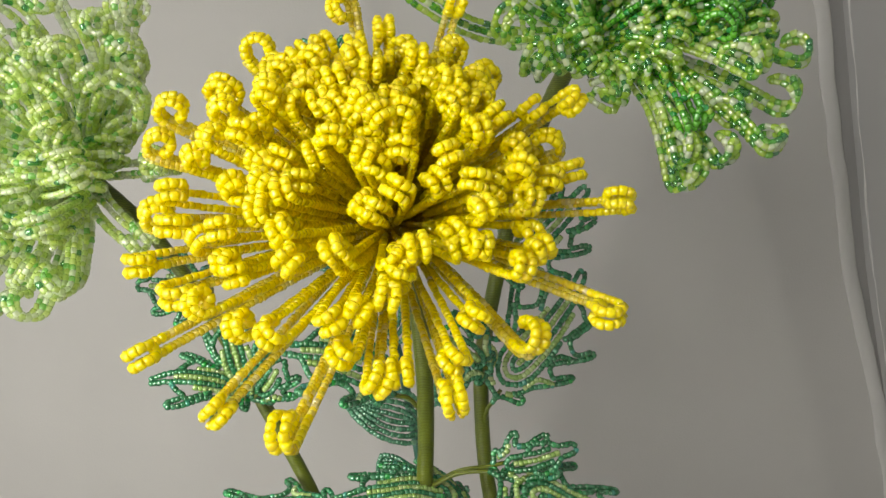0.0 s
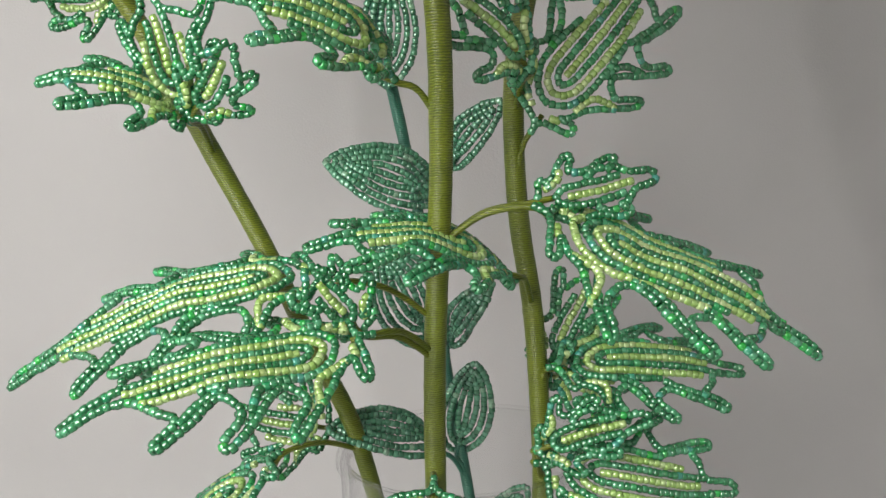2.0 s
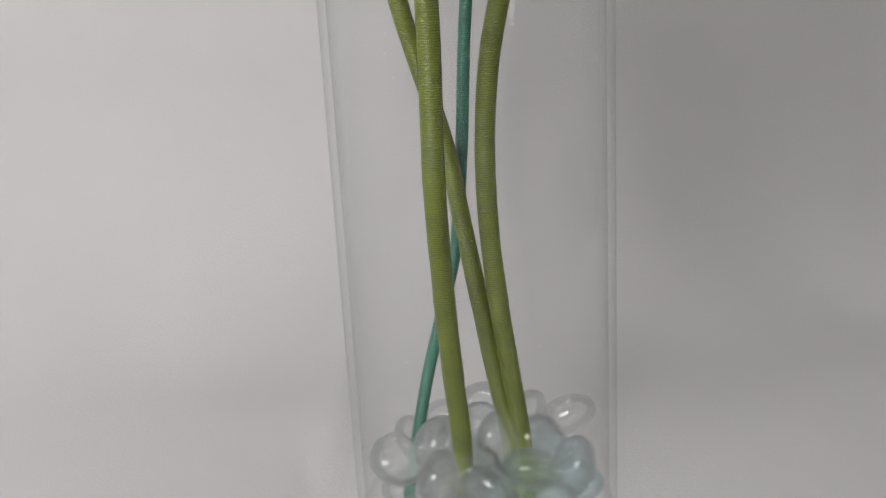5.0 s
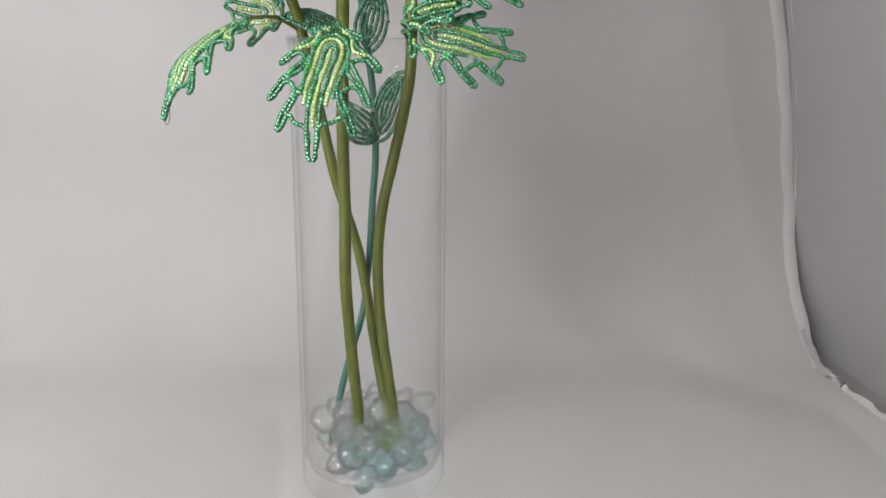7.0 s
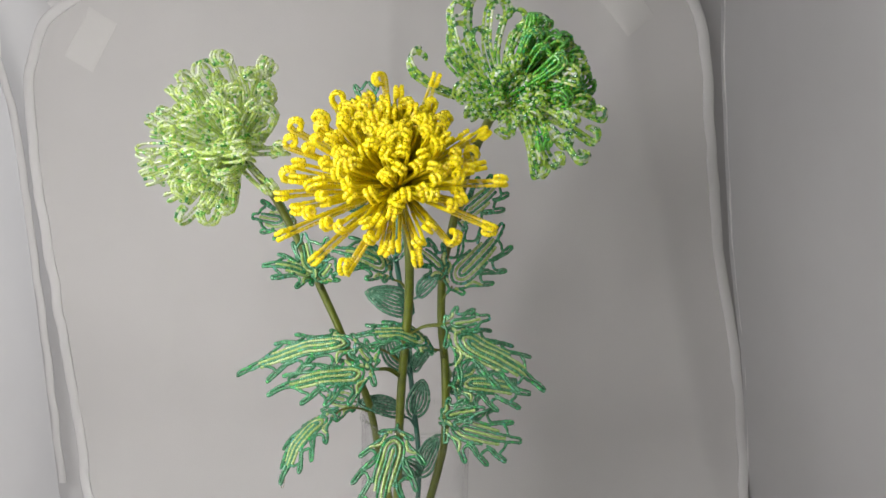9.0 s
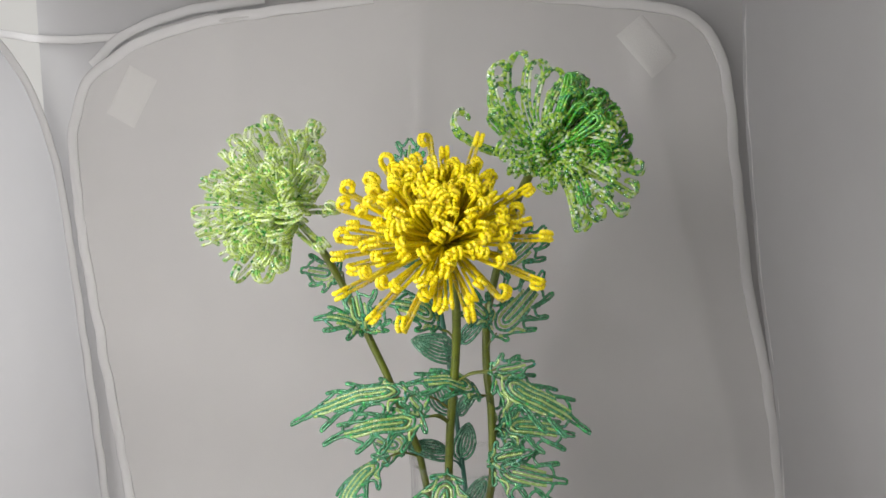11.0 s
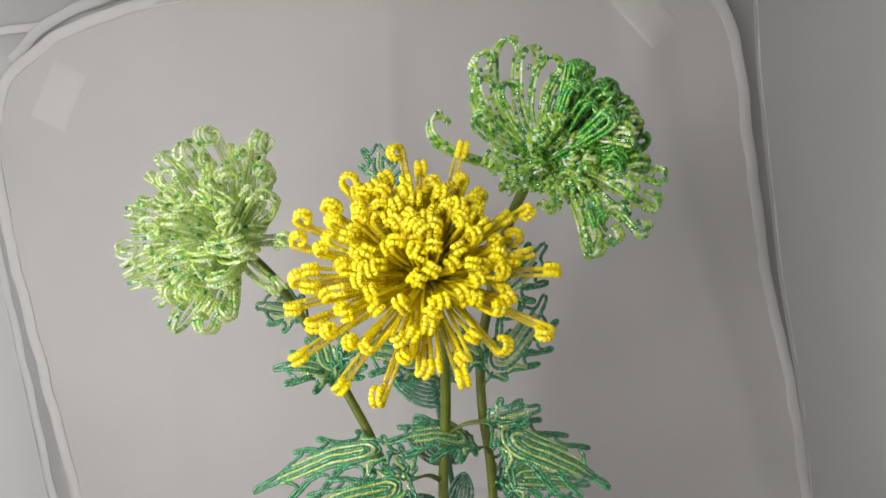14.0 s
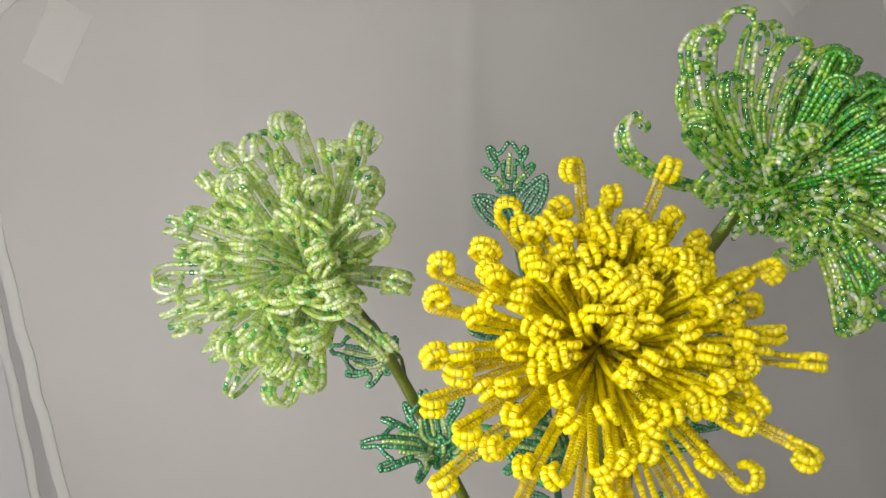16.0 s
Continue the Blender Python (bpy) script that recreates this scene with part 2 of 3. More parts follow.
def beads(name, strands, mats):
    """One mesh of threaded beads. Each strand: a path, the bead's radius, its pitch along the thread, and its material's slot."""
    centres, axes, rads, halfs, slots = [], [], [], [], []
    for path, radius, pitch, slot in strands:
        p = even(np.array(path), pitch)
        mid = (p[1:] + p[:-1]) / 2
        n = len(mid)
        if n < 1:
            continue
        centres.append(mid + rng.normal(0, radius * 0.06, (n, 3)))
        axes.append(np.diff(p, axis=0) + rng.normal(0, pitch * 0.10, (n, 3)))
        rads.append(radius * rng.uniform(0.90, 1.08, n))
        halfs.append(np.full(n, pitch * 0.5) * rng.uniform(0.95, 1.06, n))
        slots.append(np.full(n, slot))
    c, rad, half, slot = np.vstack(centres), np.concatenate(rads), np.concatenate(halfs), np.concatenate(slots)
    a, u, v = frames(np.vstack(axes))
    turn = np.arange(SEG) * 2 * np.pi / SEG
    wheel = u[:, None] * np.cos(turn)[None, :, None] + v[:, None] * np.sin(turn)[None, :, None]
    vert = (c[:, None, None] + PROFILE[None, :, 0, None, None] * rad[:, None, None, None] * wheel[:, None]
            + (PROFILE[None, :, 1] * half[:, None])[:, :, None, None] * a[:, None, None])
    n = len(c)
    faces = (BEAD_FACES[None] + (np.arange(n) * RINGS * SEG)[:, None, None]).reshape(-1, 4)
    me = bpy.data.meshes.new(name)
    me.vertices.add(n * RINGS * SEG)
    me.vertices.foreach_set("co", vert.astype(np.float32).ravel())
    me.loops.add(faces.size)
    me.loops.foreach_set("vertex_index", faces.astype(np.int32).ravel())
    me.polygons.add(len(faces))
    me.polygons.foreach_set("loop_start", np.arange(0, faces.size, 4, dtype=np.int32))
    for m in mats:
        me.materials.append(m)
    me.polygons.foreach_set("material_index", np.repeat(slot, len(BEAD_FACES)).astype(np.int32))
    me.polygons.foreach_set("use_smooth", np.ones(len(faces), dtype=bool))
    me.update(calc_edges=True)
    return me


def unit(v):
    v = np.array(v, float)
    return v / np.linalg.norm(v)


def box_mesh(name, lo, hi, mat, bevel=0.0):
    bm = bmesh.new()
    bmesh.ops.create_cube(bm, size=1)
    lo, hi = Vector(lo), Vector(hi)
    for v in bm.verts:
        v.co = Vector([(lo[k] + hi[k]) / 2 + v.co[k] * (hi[k] - lo[k]) for k in range(3)])
    if bevel:
        bmesh.ops.bevel(bm, geom=bm.edges[:], offset=bevel, segments=2, affect="EDGES")
    me = bpy.data.meshes.new(name)
    bm.to_mesh(me)
    bm.free()
    me.materials.append(mat)
    return me


# ---- the room, plain, and the table ----
for name, lo, hi in (("floor", (-1.7, -2.2, -0.80), (1.7, 1.2, -0.75)), ("ceiling", (-1.7, -2.2, 1.75), (1.7, 1.2, 1.80)),
                     ("wall_north", (-1.7, 1.2, -0.80), (1.7, 1.26, 1.80)), ("wall_south", (-1.7, -2.26, -0.80), (1.7, -2.2, 1.80)),
                     ("wall_west", (-1.76, -2.26, -0.80), (-1.7, 1.26, 1.80)), ("wall_east", (1.7, -2.26, -0.80), (1.76, 1.26, 1.80))):
    tagged(new(name, box_mesh(name, lo, hi, WALL)), "plain off-white painted " + name.split("_")[0] + " of the room", name.split("_")[0], kind="structure")
tagged(new("table_top", box_mesh("table_top", (-0.75, -0.75, -0.045), (0.75, 0.55, -0.012), WOOD, 0.004)), "plain wooden table top under the white tent", "table", kind="structure")


# ---- the photo tent ----
def grid_mesh(name, f, nu, nv, mat):
    """A cloth: f(u, v) gives its places."""
    top = [f(i / nu, j / nv) for j in range(nv + 1) for i in range(nu + 1)]
    faces = [(j * (nu + 1) + i, j * (nu + 1) + i + 1, (j + 1) * (nu + 1) + i + 1, (j + 1) * (nu + 1) + i) for j in range(nv) for i in range(nu)]
    return mesh_from(name, top, faces, [mat])


def wave(x, y, s=0.0):
    return noise.noise((x * 1.0, y * 1.0, s))


tent = thing("photo_tent", (0, 0.31, -0.01), "white nylon pop-up photo tent with piped seams round the vase", "photo tent")


def right_wall(u, v):
    y = 0.283 - 0.76 * u
    z = -0.008 + 0.64 * v
    back = float(np.interp(z, [0.0, 0.1, 0.2, 0.31, 0.414, 0.50, 0.64], [0.316, 0.312, 0.302, 0.283, 0.271, 0.262, 0.256]))
    return (back + (0.437 - back) * u + 0.006 * min(1, u * 8) * wave(u * 5, v * 1.5, 3) + 0.0012 * math.sin(u * 26 + 2 * v), y, z)


def left_wall(u, v):
    y = 0.300 - 0.66 * u
    z = -0.008 + 0.64 * v
    back = float(np.interp(z, [0.0, 0.2, 0.33, 0.41, 0.465, 0.512, 0.548, 0.58, 0.64], [-0.383, -0.396, -0.405, -0.412, -0.420, -0.434, -0.452, -0.474, -0.50]))
    return (back - 0.004 - 0.10 * u - 0.03 * v * u + 0.006 * min(1, u * 8) * wave(u * 5, v * 2.5, 7), y, z)


part("side_wall", grid_mesh("tent_side", right_wall, 40, 26, TENT), tent)
part("side_wall", grid_mesh("tent_side", left_wall, 40, 26, TENT), tent)
part("back_wall", grid_mesh("tent_back", lambda u, v: (-0.44 + 0.79 * u, 0.332 + 0.004 * wave(u * 5, v * 5, 1), -0.008 + 0.64 * v), 30, 24, TENT), tent)
part("roof", grid_mesh("tent_roof", lambda u, v: (-0.49 + 0.93 * u, 0.335 - 0.72 * v, 0.632 - 0.012 * math.sin(math.pi * u) + 0.004 * wave(u * 4, v * 4, 9)), 30, 24, TENT), tent)
part("tent_floor", grid_mesh("tent_floor", lambda u, v: (-0.46 + 0.86 * u, 0.335 - 0.80 * v, -0.009), 4, 4, TENT), tent)


def piping(points, width=0.011, parent=tent, name="piping", seed=0):
    p = smooth_path(points, 0.006)
    p = p + np.array([[0.0015 * wave(k * 0.21, seed, 5), 0.0012 * wave(k * 0.17, seed, 8), 0.0015 * wave(k * 0.23, seed, 2)] for k in range(len(p))])
    t = np.gradient(p, axis=0)
    t /= np.linalg.norm(t, axis=1)[:, None]
    side = np.cross(t, [[0, -1.0, 0]])
    side /= np.maximum(np.linalg.norm(side, axis=1), 1e-6)[:, None]
    off = np.array([0, -1.0, 0])
    prof = [(-0.5, 0.0), (-0.40, 0.07), (0.0, 0.09), (0.40, 0.07), (0.5, 0.0), (0.42, -0.06), (-0.42, -0.06)]
    ring = np.stack([p + side * (a * width) + off * (b * width) for a, b in prof], 1)
    m = len(prof)
    faces = [(i * m + k, i * m + (k + 1) % m, (i + 1) * m + (k + 1) % m, (i + 1) * m + k) for i in range(len(p) - 1) for k in range(m)]
    return part(name, mesh_from(name, ring.reshape(-1, 3).tolist(), faces, [PIPING]), parent, "sewn white edge binding")


# seams of the tent, beside and above the sheet
piping([(-0.475, 0.28, 0.58), (-0.452, 0.285, 0.548), (-0.433, 0.29, 0.512), (-0.420, 0.295, 0.465), (-0.412, 0.30, 0.41), (-0.405, 0.30, 0.33), (-0.395, 0.30, 0.2), (-0.385, 0.30, 0.05)], 0.008, seed=1)
piping([(-0.49, 0.325, 0.572), (-0.42, 0.322, 0.562), (-0.33, 0.322, 0.566), (-0.25, 0.324, 0.585)], 0.008, seed=2)
piping([(-0.378, 0.312, 0.535), (-0.355, 0.312, 0.556), (-0.318, 0.312, 0.575), (-0.27, 0.312, 0.588), (-0.2, 0.312, 0.597)], 0.010, seed=4)
piping([(0.262, 0.276, 0.60), (0.266, 0.276, 0.50), (0.275, 0.276, 0.414), (0.287, 0.276, 0.31), (0.306, 0.276, 0.20), (0.315, 0.275, 0.10)], 0.004, seed=3)

# ---- the backdrop sheet: hangs at the back and sweeps forward over the table ----
sheet = thing("backdrop_sheet", (-0.03, 0.28, 0.0), "white cloth backdrop sheet with bound edges sweeping onto the table", "backdrop")
RUN, BEND, TOP = 0.55, 0.13, 0.592
# x of the sheet's edges: along the table by depth, above it by height
LEFT_FLAT, LEFT_UP = [(-0.40, -0.16), (-0.10, -0.19), (0.012, -0.228), (0.10, -0.268), (0.155, -0.298)], [(0.02, -0.318), (0.06, -0.347), (0.126, -0.361), (0.25, -0.374), (0.38, -0.387), (0.461, -0.391), (0.500, -0.380), (0.518, -0.371), (0.532, -0.352), (0.552, -0.318), (0.566, -0.275), (0.580, -0.20), (0.592, -0.06)]
RIGHT_FLAT, RIGHT_UP = [(-0.40, 0.36), (0.026, 0.316), (0.14, 0.302)], [(0.02, 0.308), (0.05, 0.308), (0.08, 0.310), (0.116, 0.308), (0.183, 0.300), (0.242, 0.289), (0.312, 0.273), (0.414, 0.260), (0.481, 0.253), (0.519, 0.246), (0.551, 0.232), (0.566, 0.214), (0.576, 0.185), (0.585, 0.13), (0.592, 0.02)]


def sheet_line(s):
    """Depth and height along the sheet, from its front edge (0) to its top (1)."""
    flat, arc, up = RUN, BEND * math.pi / 2, TOP - BEND
    d = s * (flat + arc + up)
    if d < flat:
        return 0.285 - BEND - flat + d, 0.0
    if d < flat + arc:
        a = (d - flat) / BEND
        return 0.285 - BEND + BEND * math.sin(a), BEND - BEND * math.cos(a)
    return 0.285, BEND + d - flat - arc


def edge(flat, up, y, z):
    if z <= 0:
        return float(np.interp(y, [a for a, b in flat], [b for a, b in flat]))
    return float(np.interp(z, [0] + [a for a, b in up], [flat[-1][1]] + [b for a, b in up]))


def sheet_at(u, v):
    y, z = sheet_line(v)
    a, b = edge(LEFT_FLAT, LEFT_UP, y, z), edge(RIGHT_FLAT, RIGHT_UP, y, z)
    x = a + (b - a) * u
    soft = 0.005 * wave(x * 4, v * 4, 11) + 0.004 * wave(x * 9 + v * 5, v * 6, 13)
    for cx, lean, deep, wide in ((-0.045, 0.02, 0.0020, 0.010), (0.135, 0.35, 0.0030, 0.022), (0.20, -0.25, 0.0022, 0.016), (-0.24, 0.12, 0.0022, 0.02)):
        soft += deep * math.exp(-(((x - cx - lean * (z - 0.4)) / wide) ** 2))
    rim = max(0.0, u - 0.9) * 10
    soft += rim * 0.0035 * wave(v * 13, 0, 17)
    k = min(1.0, max(0.0, (v - 0.40) / 0.2))
    return (x, y - soft * k, z + 0.002 + abs(soft) * (1 - k))


part("cloth", grid_mesh("cloth", sheet_at, 150, 130, SHEET), sheet)
piping([sheet_at(0, v) for v in np.linspace(0, 0.998, 70)], 0.0104, sheet, "edge_binding", 21)
piping([sheet_at(1, v) for v in np.linspace(0, 0.998, 80)], 0.0104, sheet, "edge_binding", 22)
piping([sheet_at(u, 1.0) for u in np.linspace(0, 1, 30)], 0.0104, sheet, "edge_binding", 23)
TOTAL = RUN + BEND * math.pi / 2 + TOP - BEND


def on_sheet(x, z, proud):
    v = (RUN + BEND * math.pi / 2 + z - BEND) / TOTAL
    a, b = edge(LEFT_FLAT, LEFT_UP, 0.285, z), edge(RIGHT_FLAT, RIGHT_UP, 0.285, z)
    p = sheet_at((x - a) / (b - a), v)
    return (p[0], p[1] - proud, p[2])


for x, z, turn in ((-0.328, 0.500, 30), (0.172, 0.540, -40)):
    c, q = math.cos(math.radians(turn)), math.sin(math.radians(turn))

    def patch(u, v):
        a, b = (u - 0.5) * 0.031, (v - 0.5) * 0.053
        rim = min(u, 1 - u, v, 1 - v) > 0.001
        return on_sheet(x + a * c + b * q, z - a * q + b * c, 0.0012 if rim else 0.0002)

    part("fastener_patch", grid_mesh("fastener_patch", patch, 12, 12, VELCRO), sheet, "square stitched fastener patch")

# ---- the ring light outside the tent ----
lamp = thing("ring_light", (LAMP.x, LAMP.y, -0.012), "round black ring light on a thin stand beside the tent", "lamp")


def turned(name, outline, mat, m, seg=40):
    """A shape turned about z from (radius, height) pairs, set at the pose m."""
    verts, faces = [], []
    for r, h in outline:
        for k in range(seg):
            a = 2 * math.pi * k / seg
            verts.append(tuple(m @ Vector((r * math.cos(a), r * math.sin(a), h))))
    for i in range(len(outline) - 1):
        for k in range(seg):
            faces.append((i * seg + k, i * seg + (k + 1) % seg, (i + 1) * seg + (k + 1) % seg, (i + 1) * seg + k))
    return mesh_from(name, verts, faces, [mat])


lamp_pose = look(LAMP, LAMP_AIM)
HOUSING = [(0.135, 0.012), (0.140, 0.020), (0.165, 0.026), (0.190, 0.020), (0.197, 0.008), (0.197, -0.006), (0.193, -0.009), (0.190, -0.004), (0.190, 0.0), (0.145, 0.0), (0.142, -0.006), (0.137, -0.006), (0.135, 0.012)]
part("housing", turned("housing", HOUSING, BLACK, lamp_pose, 64), lamp)
part("diffuser", turned("diffuser", [(0.1455, -0.001), (0.150, -0.006), (0.185, -0.006), (0.1895, -0.001)], BULB, lamp_pose, 64), lamp, "white frosted diffuser ring")
foot = Vector((LAMP.x - 0.06, LAMP.y - 0.02, -0.012))
part("stand", tube("stand", [tuple(foot), (foot.x, foot.y, 0.10), tuple(lamp_pose @ Vector((0, -0.17, 0.03)))], 0.006, BLACK), lamp)
part("base", turned("base", [(0.0, 0.014), (0.05, 0.012), (0.062, 0.004), (0.062, 0.0), (0.0, 0.0)], BLACK, Matrix.Translation(foot), 32), lamp)

# ---- the vase and the glass gems ----
VX, VY, VR, VH = -0.001, 0.02, 0.0375, 0.233
vase = thing("glass_vase", (VX, VY, 0.002), "tall clear glass cylinder vase with a thick base", "vase")
WALL_LINE = [(VR, 0.0225), (VR, VH - 0.0015), (VR - 0.0004, VH), (VR - 0.0016, VH), (VR - 0.0022, VH - 0.0015), (VR - 0.0022, 0.0225)]
BASE_LINE = [(0.0, 0.003), (VR - 0.003, 0.003), (VR - 0.001, 0.0045), (VR, 0.007), (VR, 0.022), (VR - 0.0022, 0.022), (VR - 0.0035, 0.0155), (VR - 0.008, 0.0125), (0.0, 0.0115)]
RIM_LINE = [(VR + 0.0002, VH - 0.0030), (VR + 0.0012, VH - 0.0008), (VR + 0.0010, VH + 0.0008), (VR - 0.0006, VH + 0.0012), (VR - 0.0022, VH + 0.0006), (VR - 0.0026, VH - 0.0012), (VR - 0.0023, VH - 0.0030)]
for name, outline, mat in (("glass_wall", WALL_LINE, VASE_WALL), ("thick_base", BASE_LINE, VASE_WALL), ("rim", RIM_LINE, VASE_WALL)):
    body = part(name, turned(name, outline, mat, Matrix.Translation((VX, VY, 0)), 72), vase)
    body.visible_shadow = False


def gem_mesh(name, mat):
    bm = bmesh.new()
    bmesh.ops.create_icosphere(bm, subdivisions=3, radius=1)
    for v in bm.verts:
        f = 1 + 0.10 * noise.noise(v.co * 1.3)
        v.co = Vector((v.co.x * f * 0.0085, v.co.y * f * 0.0079, v.co.z * f * (0.0062 if v.co.z > 0 else 0.0052)))
    me = bpy.data.meshes.new(name)
    bm.to_mesh(me)
    bm.free()
    me.materials.append(mat)
    me.polygons.foreach_set("use_smooth", [True] * len(me.polygons))
    return me


gem_meshes = [gem_mesh("gem", GEM), gem_mesh("gem", GEM_BLUE)]
spots = []
pick = random.Random(4)
for level, count in ((0.0185, 60), (0.0275, 60), (0.037, 60), (0.0425, 60)):
    for _ in range(count * 6):
        a, r = pick.uniform(0, 2 * math.pi), 0.0264 * math.sqrt(pick.random())
        p = Vector((VX + r * math.cos(a), VY + r * math.sin(a), level + pick.uniform(-0.0028, 0.0022)))
        if all((p - q).length > 0.0112 for q in spots) and len(spots) < 76:
            spots.append(p)
for p in spots:
    blue = p.z < 0.030 and pick.random() < 0.6
    g = new("glass_gem", gem_meshes[1 if blue else 0])
    g.matrix_world = pose(*p, pick.uniform(0, 90), pick.uniform(-60, 60), pick.uniform(0, 360))
    g.visible_shadow = False
    tagged(g, "pale aqua rounded glass gem in the vase" if blue else "clear iridescent rounded glass gem in the vase", "glass gem", "gems in the vase")

# ---- beaded flowers ----
def petal_line(base, d, up, length, curl_r, curl_deg, bend):
    """Centre line of a petal: runs out along d, then rolls up towards up."""
    d, up = unit(d), np.array(up, float)
    up = unit(up - d * (up @ d))
    run = max(0.004, length - curl_r)
    s = np.linspace(0, run, 40)[:, None]
    rise = bend * (s / run) ** 2 * run
    p = base + d * s + up * rise
    t = unit(p[-1] - p[-2])
    n = unit(up - t * (up @ t))
    a = np.radians(np.linspace(0, curl_deg, 36))[1:, None]
    shrink = 1 - 0.28 * a / math.radians(360)
    arc = p[-1] + n * curl_r + (t * np.sin(a) - n * np.cos(a)) * curl_r * shrink
    return np.vstack([p, arc]), unit(np.cross(d, up))


def double_strand(line, side, gap, close=0.0022):
    """The two rows of a loop petal, which meet at its end."""
    line = even(line, 0.0005)
    n = len(line)
    s = np.arange(n) * 0.0005
    w = gap * np.clip(0.35 + s / 0.012, 0, 1)
    end = np.clip((s[-1] - s) / close, 0, 1)
    w = w * np.sqrt(1 - (1 - end) ** 2)
    return line + side * w[:, None], line - side * w[:, None]


def radial(n, up=(0, 0, 1)):
    n = unit(n)
    r = unit(np.cross(up, n))
    return n, r, np.cross(n, r)


def stem_mesh(points, radius, mat, name="stem"):
    p = smooth_path(points, 0.0018)
    k = np.arange(len(p))
    return tube(name, p, radius, mat, 14, [radius * (1 + 0.05 * wave(i * 0.13, radius * 999) + 0.035 * wave(i * 0.9, radius * 777)) for i in k]), p


STEMS = {
    "C": ([(-0.008, 0.010, 0.022), (-0.008, 0.010, 0.046), (-0.0095, 0.008, 0.066), (-0.011, 0.005, 0.091), (-0.012, 0.0, 0.12), (-0.0115, 0.0, 0.150), (-0.0115, -0.003, 0.180), (-0.011, -0.005, 0.21),
           (-0.010, -0.008, 0.240), (-0.0085, -0.012, 0.268), (-0.006, -0.017, 0.297), (-0.004, -0.022, 0.320), (-0.003, -0.033, 0.349), (-0.0045, -0.040, 0.374), (-0.0085, -0.051, 0.395)], 0.0029, THREAD),
    "R": ([(0.012, 0.020, 0.022), (0.009, 0.020, 0.047), (0.005, 0.020, 0.078), (0.0028, 0.020, 0.102), (0.0025, 0.020, 0.126), (0.0048, 0.020, 0.15), (0.0105, 0.018, 0.175), (0.0162, 0.014, 0.200),
           (0.0195, 0.010, 0.220), (0.020, 0.008, 0.245), (0.019, 0.005, 0.276), (0.0165, 0.005, 0.300), (0.016, 0.005, 0.322), (0.017, 0.003, 0.342), (0.021, 0.0, 0.362), (0.0285, -0.010, 0.395), (0.036, -0.020, 0.420), (0.048, -0.032, 0.446)], 0.0028, THREAD),
    "L": ([(0.008, 0.018, 0.022), (0.006, 0.020, 0.043), (0.003, 0.022, 0.060), (-0.001, 0.025, 0.085), (-0.004, 0.028, 0.104), (-0.008, 0.028, 0.127), (-0.0145, 0.027, 0.150), (-0.019, 0.024, 0.168), (-0.026, 0.019, 0.205),
           (-0.033, 0.015, 0.242), (-0.0425, 0.011, 0.268), (-0.052, 0.007, 0.296), (-0.063, 0.005, 0.322), (-0.072, 0.003, 0.343), (-0.083, 0.0, 0.367), (-0.097, -0.007, 0.394), (-0.113, -0.016, 0.415)], 0.0026, THREAD),
    "T": ([(-0.024, 0.025, 0.022), (-0.020, 0.025, 0.042), (-0.016, 0.026, 0.060), (-0.011, 0.030, 0.077), (-0.006, 0.031, 0.096), (-0.003, 0.034, 0.122), (-0.001, 0.035, 0.15), (0.001, 0.035, 0.176), (0.0, 0.036, 0.205),
           (-0.004, 0.036, 0.240), (-0.0085, 0.036, 0.28), (-0.0135, 0.035, 0.32), (-0.018, 0.032, 0.349), (-0.022, 0.030, 0.378), (-0.030, 0.024, 0.41), (-0.0345, 0.020, 0.440)], 0.0018, THREAD_TEAL),
}
OWNERS = {
    "C": ("beaded_chrysanthemum", "yellow bead chrysanthemum with curled petals on olive-wrapped stem", "bead flower"),
    "R": ("beaded_chrysanthemum", "mixed green bead chrysanthemum with incurved dark petals on stem", "bead flower"),
    "L": ("beaded_chrysanthemum", "pale lime bead chrysanthemum with looped petals on leaning stem", "bead flower"),
    "T": ("beaded_foliage_stem", "thin teal-wrapped stem with dark green oval bead leaves", "bead leaves"),
}
plants, lines = {}, {}
for key, (points, radius, mat) in STEMS.items():
    name, label, category = OWNERS[key]
    plants[key] = thing(name, points[0], label, category, "bead flowers in the vase")
    me, lines[key] = stem_mesh(points, radius, mat)
    part("stem", me, plants[key], "thread-wrapped wire stem")


def twist(up, d, deg):
    """Turns up about the way d."""
    return np.array(Matrix.Rotation(math.radians(deg), 3, Vector(unit(d))) @ Vector(up))


